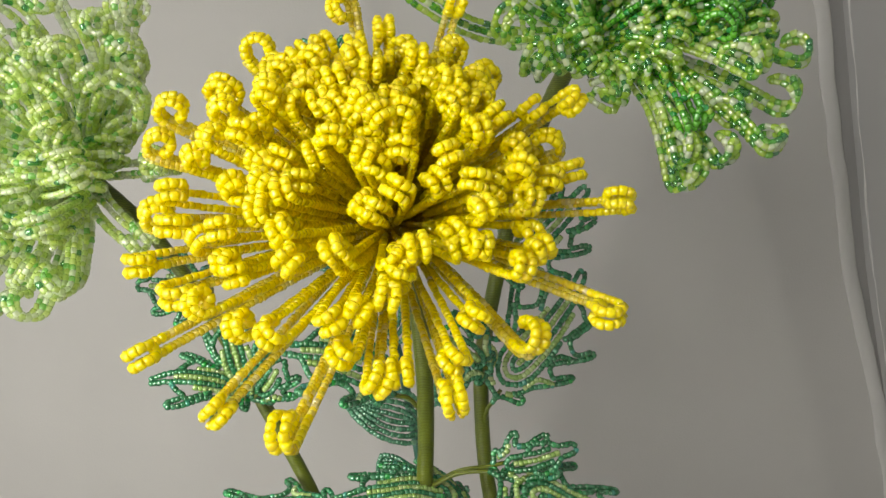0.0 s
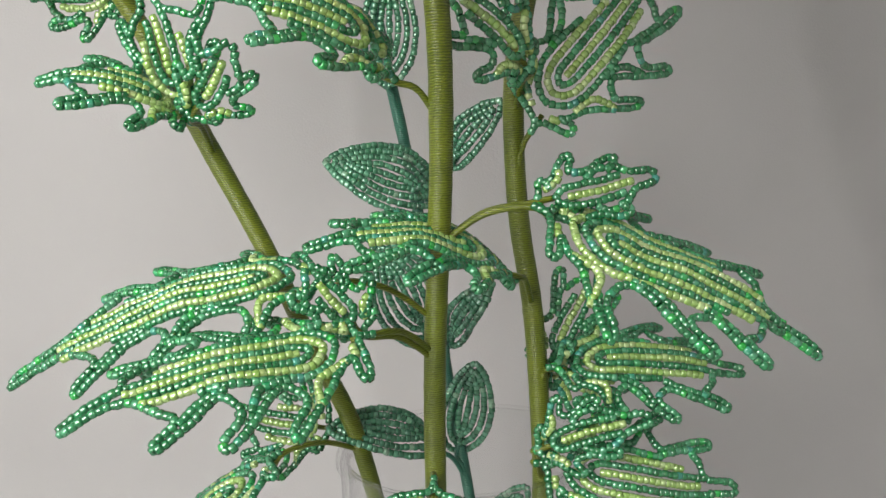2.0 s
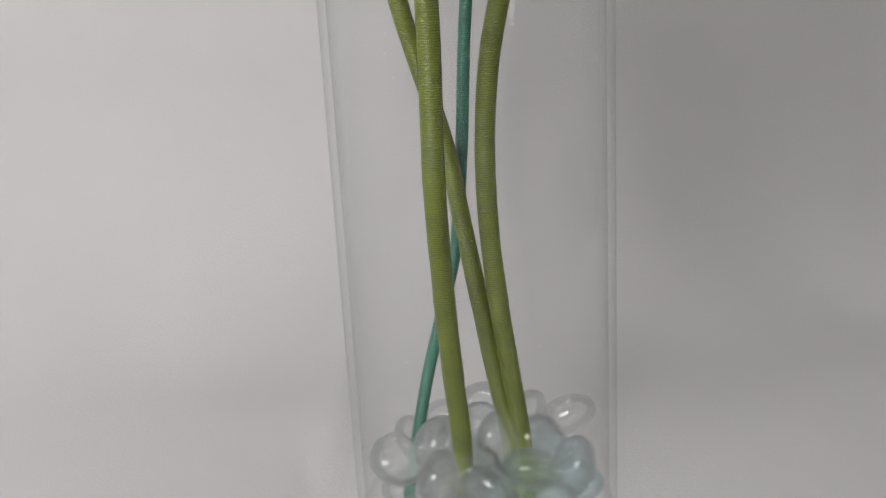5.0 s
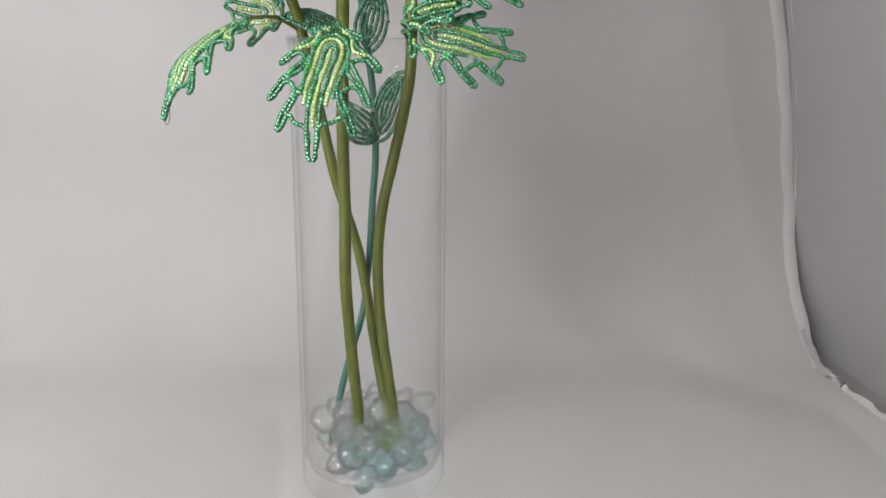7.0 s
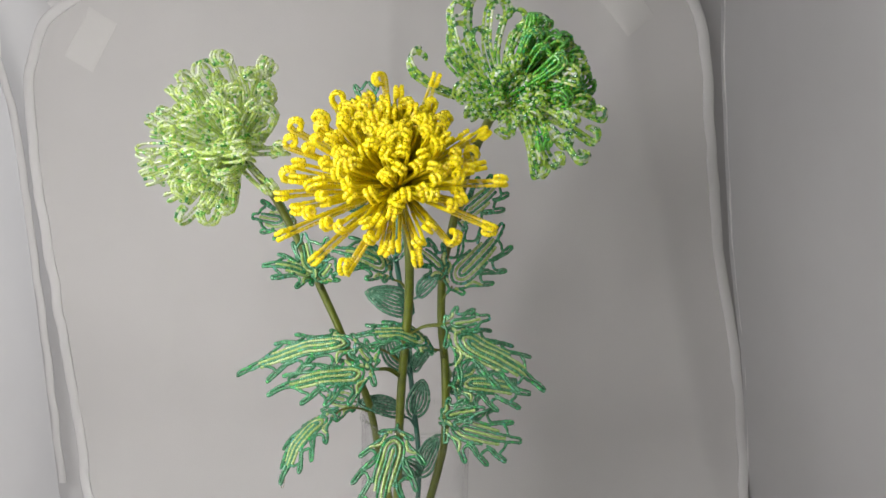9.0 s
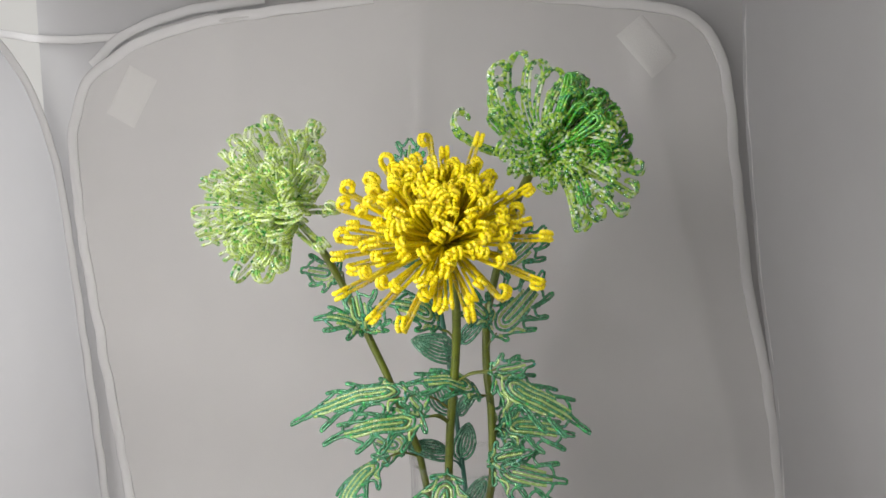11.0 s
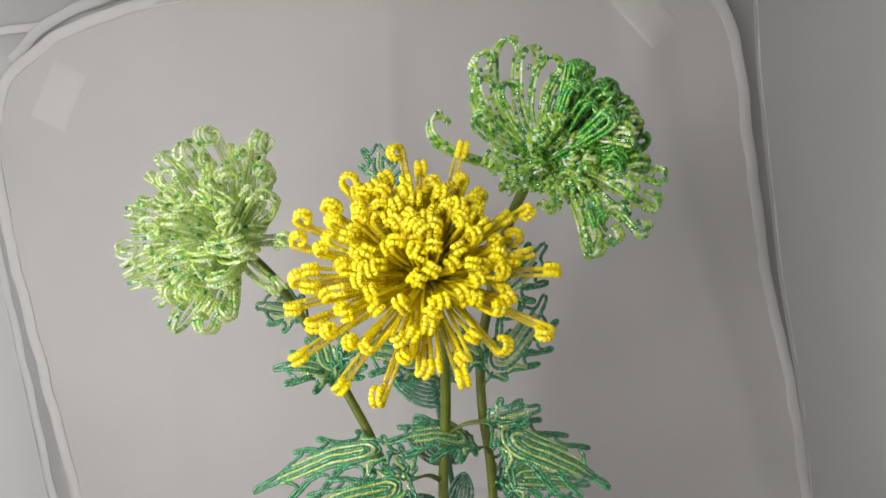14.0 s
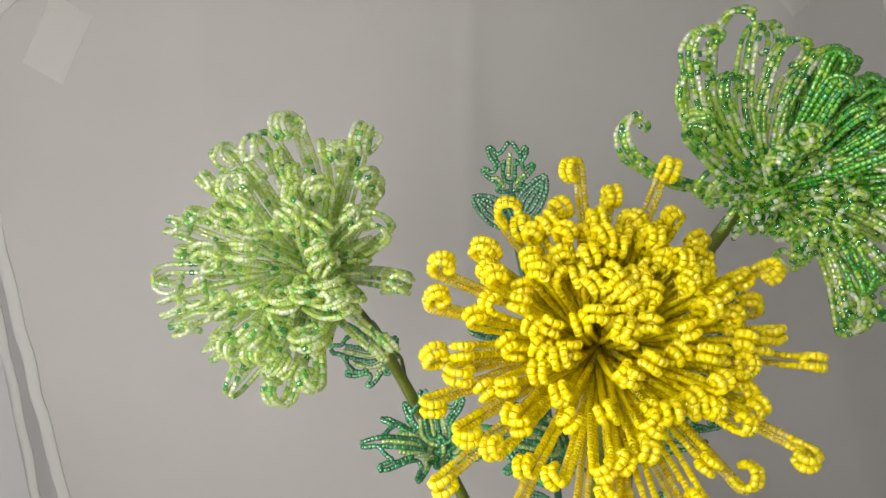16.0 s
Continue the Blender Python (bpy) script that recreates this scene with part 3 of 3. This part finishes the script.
def yellow_petal(base, tip, n, curl_r, curl_deg, big_run, bend=0.0, small=0.00090, big=0.00136, outer=False):
    """Two or four rows of fine gold beads that end in a curl of large opaque ones."""
    d = tip - base
    line, side = petal_line(base, d, twist(n, d, pick.uniform(-60, 60)), np.linalg.norm(d), curl_r, curl_deg, bend)
    a, b = double_strand(line, side, 0.0016)
    cut = max(2, len(a) - int(big_run / 0.0005))
    me = None
    if cut > 12:
        grade = max(4, int(cut * (pick.uniform(0.84, 0.97) if outer else pick.uniform(0.30, 0.55))))
        rows = [(q[:grade], small, 0.00128, 0) for q in (a, b)] + [(q[grade - 1:cut], 0.00108, 0.00165, 1) for q in (a, b)]
        if outer:
            lift = 0.0012 * unit(np.cross(side, d))
            rows += [(q[:cut] * k + p[:cut] * (1 - k) - lift, small, 0.00128, 0) for p, q in ((a, b),) for k in (0.15, 0.85)]
        me = beads("petal", rows, [YELLOW_STRAND, YELLOW_TIP])
    tipm = beads("curled_tip", [(a[cut - 1:], big, 0.00195, 0), (b[cut - 1:], big, 0.00195, 0)], [YELLOW_TIP])
    if me is None:
        part("petal", tipm, plants["C"])
    else:
        ob = part("petal", me, plants["C"])
        part("curled_tip", tipm, ob, "large opaque yellow beads rolled into a curl")


# yellow bloom: outer petals by their angle round the axis and their reach in millimetres
YC, YN = np.array((-0.012, -0.096, 0.410)), unit((0, -0.8, 0.6))
n, r, u = radial(YN)
base = np.array((-0.009, -0.056, 0.400))
heart = base + 0.038 * n
OUTER = [(106, 53), (96, 65), (87, 55), (74, 46), (70, 69), (62, 48), (48, 51), (28, 59), (19, 49), (6, 50), (-3, 61), (-24, 43), (-30, 63), (-45, 52), (-71, 59), (-90, 51), (-104, 65), (-124, 63), (-143, 63), (-152, 51),
         (-166, 58), (-174, 50), (179, 54), (164, 57), (152, 60), (141, 53), (128, 58), (117, 53)]
pick = random.Random(11)
for deg, reach in OUTER:
    a = math.radians(deg)
    out = r * math.cos(a) + u * math.sin(a)
    tip = YC + out * reach * 0.00106 + n * pick.uniform(-0.004, 0.003)
    yellow_petal(base, tip, n, pick.uniform(0.0034, 0.0042), pick.uniform(230, 330), pick.uniform(0.012, 0.016), pick.uniform(-0.06, 0.05), outer=True)
for count, reach, high, start in ((26, 0.049, 0.003, 3), (14, 0.034, 0.006, 4), (24, 0.041, 0.008, 9), (21, 0.033, 0.013, 0), (15, 0.024, 0.015, 12), (10, 0.015, 0.017, 5), (7, 0.009, 0.013, 20), (5, 0.005, 0.018, 30), (3, 0.0015, 0.013, 10)):
    for k in range(count):
        a = math.radians(start + 360 * (k + pick.uniform(-0.25, 0.25)) / count)
        out = r * math.cos(a) + u * math.sin(a)
        middle = YC + (heart - YC) * max(0.0, 1 - reach / 0.05)
        tip = middle + out * reach * pick.uniform(0.88, 1.12) + n * (high + pick.uniform(-0.003, 0.003))
        yellow_petal(base + out * 0.001, tip, n, pick.uniform(0.0027, 0.0034), pick.uniform(230, 330), 0.011 if reach > 0.03 else 0.013, pick.uniform(0.0, 0.08))
part("flower_core", tube("flower_core", [tuple(base - 0.006 * n), tuple(base), tuple(base + 0.008 * n)], 0.004, THREAD, 14, [0.003, 0.006, 0.004]), plants["C"])


def green_petal(owner, base, tip, up, curl_r, curl_deg, mat, bend=0.0, rad=0.00098, gap=0.0018, arch=0.0):
    d = tip - base
    line, side = petal_line(base, d, twist(up, d, pick.uniform(-40, 40)), np.linalg.norm(d), curl_r, curl_deg, bend)
    sway = pick.uniform(0, 60)
    t = np.linspace(0, 1, len(line))
    line = line + side * (0.0038 * np.sin(t * 5 + sway) * t)[:, None]
    over = unit(np.array(up, float) - unit(d) * (np.array(up, float) @ unit(d)))
    line = line + over * (arch * np.linalg.norm(d) * np.sin(math.pi * np.clip(t / 0.62, 0, 1)) ** 1.5)[:, None]
    wide = gap * pick.uniform(0.9, 1.7)
    a, b = double_strand(line, side, wide, 0.003)
    # a second, shorter loop lies against the first
    inner = line[: int(len(line) * pick.uniform(0.80, 0.95))] + over * 0.0021 + side * pick.uniform(-0.0012, 0.0012)
    c, e = double_strand(inner, side, wide * 0.85, 0.003)
    part("petal", beads("petal", [(q, rad, 0.0019, 0) for q in (a, b, c, e)], [mat]), plants[owner])


# pale lime bloom
LC, LB = np.array((-0.1155, -0.03, 0.420)), np.array((-0.1125, -0.017, 0.4155))
n, r, u = radial((-0.2, -1, 0.25))
face = unit((-0.42, -0.86, 0.28))
OUTER = [(95, 61), (66, 59), (78, 49), (46, 49), (20, 32), (-2, 42), (-45, 22), (-82, 40), (-102, 42), (-122, 56), (-137, 51), (-153, 58), (-165, 60), (-177, 59), (166, 58), (142, 55), (125, 59), (108, 55), (6, 30), (152, 50)]
for deg, reach in OUTER:
    a = math.radians(deg)
    tip = LC + (r * math.cos(a) + u * math.sin(a)) * reach * 0.001 + n * pick.uniform(-0.006, 0.006)
    green_petal("L", LB, tip, face, pick.uniform(0.0042, 0.0062), pick.uniform(270, 430), LIME_MIX, pick.uniform(-0.1, 0.1), arch=pick.uniform(-0.18, 0.1))
fn, fr, fu = radial(face)
COUNT = 46
for k in range(COUNT):
    rise = (k + 0.5) / COUNT
    a = k * 2.39996
    flat = math.sqrt(1 - rise * rise)
    d = fn * (0.15 + 0.85 * rise) + (fr * math.cos(a) + fu * math.sin(a)) * flat
    tip = LB + unit(d) * pick.uniform(0.044, 0.054)
    green_petal("L", LB, tip, fn if rise < 0.8 else fr, pick.uniform(0.0034, 0.0052), pick.uniform(260, 430), LIME_MIX, pick.uniform(-0.15, 0.25), arch=pick.uniform(-0.12, 0.12))

# mixed green bloom
RC, RB = np.array((0.05, -0.056, 0.448)), np.array((0.052, -0.038, 0.449))
n, r, u = radial((0, -1, 0.3))
OUTER = [(119, 65), (129, 55), (105, 68), (96, 62), (85, 58), (68, 58), (54, 50), (41, 55), (26, 55), (-1, 53), (-13, 60), (-38, 46), (-53, 52), (159, 59), (-176, 27), (-20, 60), (-60, 46), (-150, 24), (140, 42), (112, 46), (78, 48)]
for deg, reach in OUTER:
    a = math.radians(deg)
    out = r * math.cos(a) + u * math.sin(a)
    tip = RC + out * reach * 0.001 + n * pick.uniform(-0.006, 0.006)
    turn = unit(np.array((0.8, 0.0, 0.5))) if deg > 40 else unit(np.array((0.2, -0.6, 0.6)))
    green_petal("R", RB, tip, turn, pick.uniform(0.0045, 0.0066), pick.uniform(210, 330), GREEN_MIX, pick.uniform(-0.10, 0.06), arch=pick.uniform(-0.17, -0.05) if deg > 40 else pick.uniform(0.02, 0.16))
head = unit((0.80, -0.12, 0.58))
hn, hr, hu = radial(head)
for k in range(40):
    rise = (k + 0.5) / 40
    spread = math.radians(46) * math.sqrt(1 - rise)
    a = k * 2.39996
    d = hn * math.cos(spread) + (hr * math.cos(a) + hu * math.sin(a)) * math.sin(spread)
    tip = RB + unit(d) * pick.uniform(0.046, 0.055)
    green_petal("R", RB, tip, hn if rise < 0.85 else hr, pick.uniform(0.003, 0.004), pick.uniform(150, 220), DARK_MIX, pick.uniform(-0.06, 0.1), arch=pick.uniform(-0.05, 0.08))
for k in range(20):
    a = math.radians(-150 + 15 * k + pick.uniform(-6, 6))
    d = unit(np.array((0.25, -0.75, 0.1)) + 0.75 * (r * math.cos(a) + u * math.sin(a)))
    tip = RB + d * pick.uniform(0.022, 0.042)
    green_petal("R", RB, tip, n, pick.uniform(0.0034, 0.0055), pick.uniform(200, 330), GREEN_MIX, pick.uniform(-0.1, 0.1), arch=pick.uniform(-0.1, 0.15))
for deg, reach in ((-25, 46), (-48, 40), (-66, 50), (-40, 58), (10, 46), (-8, 40)):
    a = math.radians(deg)
    tip = RC + (r * math.cos(a) + u * math.sin(a)) * reach * 0.001 + n * pick.uniform(0.0, 0.018)
    green_petal("R", RB, tip, unit(np.array((0.5, -0.5, 0.5))), pick.uniform(0.004, 0.0062), pick.uniform(220, 340), GREEN_MIX if reach % 4 else DARK_MIX, pick.uniform(-0.05, 0.1), arch=pick.uniform(0.05, 0.2))

# ---- beaded leaves ----
ROW, PITCH, BR = 0.00225, 0.00160, 0.00108


def lobed_rows(length, width, seed):
    """Rows of a lobed leaf in its own plane: nested arches, and a dark outline that runs out into open saw teeth."""
    rnd = random.Random(seed)
    half = width * length / 2
    count = max(2, min(6, int(0.54 * half / ROW)))
    body = count * ROW
    start = length * 0.10
    crown = min(1.25, 0.34 * length / body)

    def breadth(u):
        x = (u - start) / (length - start)
        rise = math.sqrt(max(0.0, 1 - (1 - min(1, max(0.0, x) * (length - start) / (crown * body))) ** 2))
        return body * rise * float(np.interp(x, [0, 0.5, 0.8, 1.0], [1, 1.0, 0.62, 0.16]))

    rows = [([(start + body * crown, 0), (length * 0.80, 0)], 1)]
    for k in range(1, count):
        v, apex = k * ROW, start + (count - k) * ROW * crown
        legs = []
        for sign in (1, -1):
            stop = length * (1.0 - 0.56 * k / count) + rnd.uniform(-0.05, 0.06) * length
            stop = max(stop, apex + 0.006)
            leg = []
            for q in np.linspace(0, 1, 14):
                w = apex + q * (stop - apex)
                x = min(1.0, (w - apex) / max(1e-6, 1.5 * v))
                leg.append((w, sign * v * (1 + 0.16 * math.sin(2.6 * q) - 0.10 * q) * math.sqrt(max(0, 1 - (1 - x) ** 2))))
            legs.append(leg)
        rows.append((legs[1][::-1] + legs[0][1:], 1 if k % 2 == 0 else 0))
    teeth = 3 if length > 0.045 else 2
    g = 0.0021
    for sign in (1, -1):
        # a small ear beside the stalk, then the teeth one after the other towards the tip
        ear = min(0.013, max(0.005, 0.55 * half)) * rnd.uniform(0.8, 1.1)
        lean = math.radians(rnd.uniform(62, 92))
        c, q = math.cos(lean), math.sin(lean)
        u0, v0 = start * 0.6, 0.0006
        line = [(0.0, 0.0), (u0, v0), (u0 + 0.55 * ear * c, v0 + 0.55 * ear * q), (u0 + ear * c, v0 + ear * q),
                (u0 + ear * c + g * q, v0 + ear * q - g * c), (u0 + 0.5 * ear * c + 1.3 * g * q, v0 + 0.5 * ear * q - 1.3 * g * c)]
        inner = [(u0 + 1.2 * g, v0 + g), (u0 + 0.55 * ear * c + 0.9 * g, v0 + 0.5 * ear * q)]
        rows.append(([(a, sign * b) for a, b in inner], 1))
        at = start + 0.30 * body
        line.append((at, breadth(at) + 0.4 * ROW))
        for i in range(teeth):
            f = (i + rnd.uniform(0.05, 0.45)) / teeth
            u0 = max(at + 0.002, start + (0.06 + 0.56 * f) * (length - start))
            v0 = breadth(u0) + 0.5 * ROW
            lean = math.radians(float(np.interp(f, [0, 0.5, 1], [56, 31, 13])) + rnd.uniform(-9, 9))
            reach = min(0.020, max(0.007, 0.29 * length * rnd.uniform(0.8, 1.25)))
            reach = min(reach, max(0.006, (half * 1.05 - v0) / max(0.2, math.sin(lean))))
            c, q = math.cos(lean), math.sin(lean)
            reach *= 0.75 if i == 2 else 1.0
            reach = min(reach, max(0.004, (0.84 * length - u0) / c))
            tu, tv = u0 + reach * c, v0 + reach * q
            back = 0.42 * reach
            line += [(u0, v0), (u0 + 0.5 * reach * c, v0 + 0.5 * reach * q + 0.0004), (tu, tv), (tu + 0.7 * g * c + 0.5 * g * q, tv + 0.7 * g * q - 0.5 * g * c),
                     (tu + g * q, tv - g * c), (tu - back * c + 1.05 * g * q, tv - back * q - 1.05 * g * c)]
            at = min(tu - 0.7 * back * c + 1.2 * g, (0.40 + 0.40 * (i + 1) / teeth) * length)
            line.append((at, breadth(at) + 0.5 * ROW))
            side = [(u0 - 0.04 * length, max(0.3 * body, v0 - 1.0 * ROW)), (u0 + 0.25 * reach, v0 - 0.1 * ROW), (tu - 0.75 * back, tv - 0.6 * back * q - 0.9 * g)]
            rows.append(([(a, sign * b) for a, b in side], 1 if i == 0 else 0))
        line += [(max(at + 0.002, length * 0.80), 0.0022), (length * 0.97, 0.0016), (length, 0.0004)]
        rows.append(([(a, sign * b) for a, b in line], 0))
    return rows


def oval_rows(length, width, seed):
    """Rows of a plain pointed leaf: nested loops round a middle row."""
    half = width * length / 2
    count = max(2, int(half / 0.0025))
    rows = [([(0, 0), (length * 0.9, 0)], 0)]
    for k in range(1, count + 1):
        f = k / count
        a, b = length * (0.36 - 0.36 * f), length * (0.78 + 0.22 * f)
        line = [(a + s * (b - a), k * 0.0025 * math.sin(math.pi * s) ** 0.62 * (1.12 - 0.25 * s)) for s in np.linspace(0, 1, 15)]
        rows.append((line, 0))
        rows.append(([(x, -y) for x, y in line], 0))
    return rows


def leaf(owner, kind, base, tip, normal, width, droop, seed):
    base, tip = np.array(base), np.array(tip)
    length = float(np.linalg.norm(tip - base))
    x = unit(tip - base)
    nz = np.array(normal, float)
    nz = unit(nz - x * (nz @ x))
    y = np.cross(nz, x)
    rows = lobed_rows(length, width, seed) if kind == "lobed" else oval_rows(length, width, seed)
    strands = []
    for line, slot in rows:
        flat = smooth_path([(a, b, 0) for a, b in line], 0.0005)
        s = flat[:, 0] / length
        wob = np.array([0.0016 * noise.noise((a * 60, b * 60, seed * 3.1)) + 0.0022 * noise.noise((a * 25, b * 25, seed * 1.7)) for a, b in flat[:, :2]])
        lift = droop * 4 * s * (1 - s) - 11.0 * flat[:, 1] ** 2 + wob * (1.8 if kind == "oval" else 1.5)
        flat = flat + np.stack([0 * s, (0.05 if kind == "lobed" else 0.02) * length * np.sin(s * 3.0 + seed) * 3 * s * (1 - s), 0 * s], 1)
        strands.append((base + x * flat[:, :1] + y * flat[:, 1:2] + nz * lift[:, None], BR if kind == "lobed" else 0.00108, PITCH if kind == "lobed" else 0.0016, slot))
    mats = [LEAF_DARK, LEAF_LIME] if kind == "lobed" else [LEAF_PLAIN]
    ob = part("leaf", beads("leaf", strands, mats), plants[owner], "lobed leaf of emerald and lime beads" if kind == "lobed" else "plain oval leaf of bottle-green beads")
    near = lines[owner][np.argmin(np.linalg.norm(lines[owner] - (base - np.array((0, 0, 0.012))), axis=1))]
    mid = (near + base) / 2 + np.array((0, -0.001, 0.003))
    part("petiole", tube("petiole", smooth_path([near, mid, base, base + x * 0.006], 0.0015), 0.0008, THREAD if owner != "T" else THREAD_TEAL, 8), ob)


LEAVES = [
    ('C', 'lobed', (-0.0217, -0.0320, 0.2815), (-0.0880, -0.0540, 0.2705), (0.05, -0.45, 0.9), 0.56, 0.004),
    ('C', 'lobed', (-0.0106, -0.0200, 0.2411), (-0.0185, -0.0590, 0.1868), (0, -0.85, 0.5), 0.60, 0.008),
    ('R', 'lobed', (0.0162, -0.0050, 0.2370), (0.0715, -0.0040, 0.2255), (0.1, -0.85, 0.5), 0.68, 0.006),
    ('C', 'lobed', (0.0165, -0.0230, 0.3078), (0.0838, -0.0285, 0.2690), (0.36, -0.50, 0.79), 0.62, 0.006),
    ('L', 'lobed', (-0.0512, 0.0000, 0.2422), (-0.0850, -0.0245, 0.1978), (-0.62, -0.36, 0.70), 0.60, 0.011),
    ('L', 'lobed', (-0.0648, -0.0080, 0.3333), (-0.0974, -0.0200, 0.3435), (0, -0.45, 0.89), 0.90, 0.006),
    ('L', 'lobed', (-0.0828, 0.0120, 0.3698), (-0.1136, 0.0200, 0.3704), (0, -0.95, 0.3), 0.90, 0.003),
    ('R', 'lobed', (0.0196, 0.0000, 0.3245), (0.0560, 0.0100, 0.3701), (0.1, -0.95, 0.1), 0.66, 0.004),
    ('R', 'lobed', (0.0195, -0.0120, 0.3399), (-0.0026, -0.0250, 0.3605), (-0.5, -0.6, 0.6), 0.70, 0.003),
    ('C', 'lobed', (-0.0131, -0.0300, 0.3386), (-0.0512, -0.0400, 0.3590), (0.2, -0.5, 0.85), 0.80, 0.006),
    ('R', 'lobed', (0.0141, -0.0120, 0.2892), (-0.0366, -0.0300, 0.3024), (0.1, -0.35, 0.93), 0.62, 0.008),
    ('L', 'lobed', (-0.0389, 0.0180, 0.2414), (-0.0678, 0.0200, 0.2486), (0, -0.95, 0.3), 1.00, 0.002),
    ('R', 'lobed', (0.0215, 0.0040, 0.2600), (0.0770, 0.0080, 0.2535), (0.05, -0.55, 0.83), 0.62, 0.004),
    ('R', 'lobed', (0.0235, 0.0120, 0.2570), (0.0388, 0.0200, 0.2863), (0, -1, 0.1), 0.70, 0.002),
    ('R', 'lobed', (0.0240, 0.0000, 0.3702), (0.0562, 0.0000, 0.4017), (0, -0.9, 0.4), 0.70, 0.003),
    ('C', 'lobed', (0.0170, -0.0200, 0.3085), (0.0479, -0.0180, 0.3133), (0.1, -0.9, 0.3), 0.42, 0.003),
    ('C', 'lobed', (-0.0290, -0.0210, 0.2925), (-0.1172, -0.0110, 0.2685), (-0.05, -0.45, 0.89), 0.42, 0.010),
    ('C', 'lobed', (-0.0245, -0.0280, 0.2801), (-0.0365, -0.0300, 0.2976), (0.2, -0.9, 0.2), 0.50, 0.002),
    ('R', 'lobed', (0.0162, -0.0060, 0.2406), (0.0465, -0.0120, 0.2500), (0.1, -0.9, 0.3), 0.42, 0.003),
    ('R', 'lobed', (0.0221, 0.0120, 0.2594), (0.0473, 0.0200, 0.2490), (0, -0.9, 0.3), 1.00, 0.002),
    ('L', 'lobed', (-0.0648, -0.0100, 0.3335), (-0.0717, -0.0120, 0.3646), (-0.3, -0.9, 0.2), 0.90, 0.002),
    ('L', 'lobed', (-0.0644, -0.0120, 0.3332), (-0.0512, -0.0200, 0.3504), (0.3, -0.9, 0.2), 0.45, 0.002),
    ('T', 'oval', (-0.0178, 0.0300, 0.3397), (-0.0143, 0.0280, 0.3721), (0, -1, 0.1), 0.60, 0.003),
    ('T', 'oval', (-0.0035, 0.0300, 0.3040), (-0.0360, 0.0200, 0.3200), (0.1, -0.8, 0.55), 0.62, 0.006),
    ('T', 'oval', (-0.0009, 0.0300, 0.3152), (0.0138, 0.0200, 0.3339), (-0.5, -0.8, 0.2), 0.45, 0.003),
    ('T', 'oval', (-0.0094, 0.0350, 0.2609), (-0.0241, 0.0300, 0.2950), (0.2, -0.95, 0.1), 0.58, 0.003),
    ('T', 'oval', (-0.0046, 0.0350, 0.2605), (0.0106, 0.0250, 0.2814), (-0.6, -0.75, 0.1), 0.42, 0.003),
    ('T', 'oval', (-0.0040, 0.0350, 0.2246), (0.0035, 0.0300, 0.2564), (0, -1, 0.1), 0.55, 0.003),
    ('T', 'oval', (-0.0097, 0.0300, 0.2283), (-0.0406, 0.0150, 0.2431), (0.1, -0.6, 0.75), 0.50, 0.006),
    ('T', 'oval', (0.0010, 0.0350, 0.1817), (0.0166, 0.0250, 0.2175), (-0.5, -0.8, 0.2), 0.40, 0.004),
    ('T', 'oval', (0.0010, 0.0350, 0.1817), (-0.0156, 0.0200, 0.2035), (0.3, -0.8, -0.3), 0.60, 0.006),
    ('T', 'lobed', (-0.0344, 0.0200, 0.4386), (-0.0352, 0.0200, 0.4608), (0, -0.9, 0.4), 0.90, 0.001),
    ('T', 'oval', (-0.0318, 0.0200, 0.4251), (-0.0202, 0.0200, 0.4469), (0, -0.9, 0.4), 0.50, 0.002),
    ('T', 'oval', (-0.0343, 0.0200, 0.4251), (-0.0504, 0.0200, 0.4380), (0, -0.9, 0.4), 0.40, 0.002),
    ('T', 'oval', (-0.0256, 0.0300, 0.3717), (-0.0532, 0.0200, 0.3771), (0, -0.7, 0.7), 0.25, 0.002),
    ('T', 'oval', (-0.0293, 0.0300, 0.4219), (-0.0402, 0.0200, 0.4313), (0, -0.9, 0.4), 0.50, 0.002),
]
for k, row in enumerate(LEAVES):
    leaf(*row, k + 1)

# the loose end of a binding wire at the tip of one drooping leaf
tip = np.array((-0.0868, -0.0240, 0.1990))
hook = [tip + np.array(d) for d in ((0, 0, 0.002), (0.0008, -0.0012, -0.0018), (0.0022, -0.0014, -0.0012), (0.0028, -0.0014, 0.0022), (0.0030, -0.0012, 0.0048))]
part("wire_end", tube("wire_end", smooth_path(hook, 0.0006), 0.00022, WIRE, 6), plants["L"], "thin bent end of green wire")
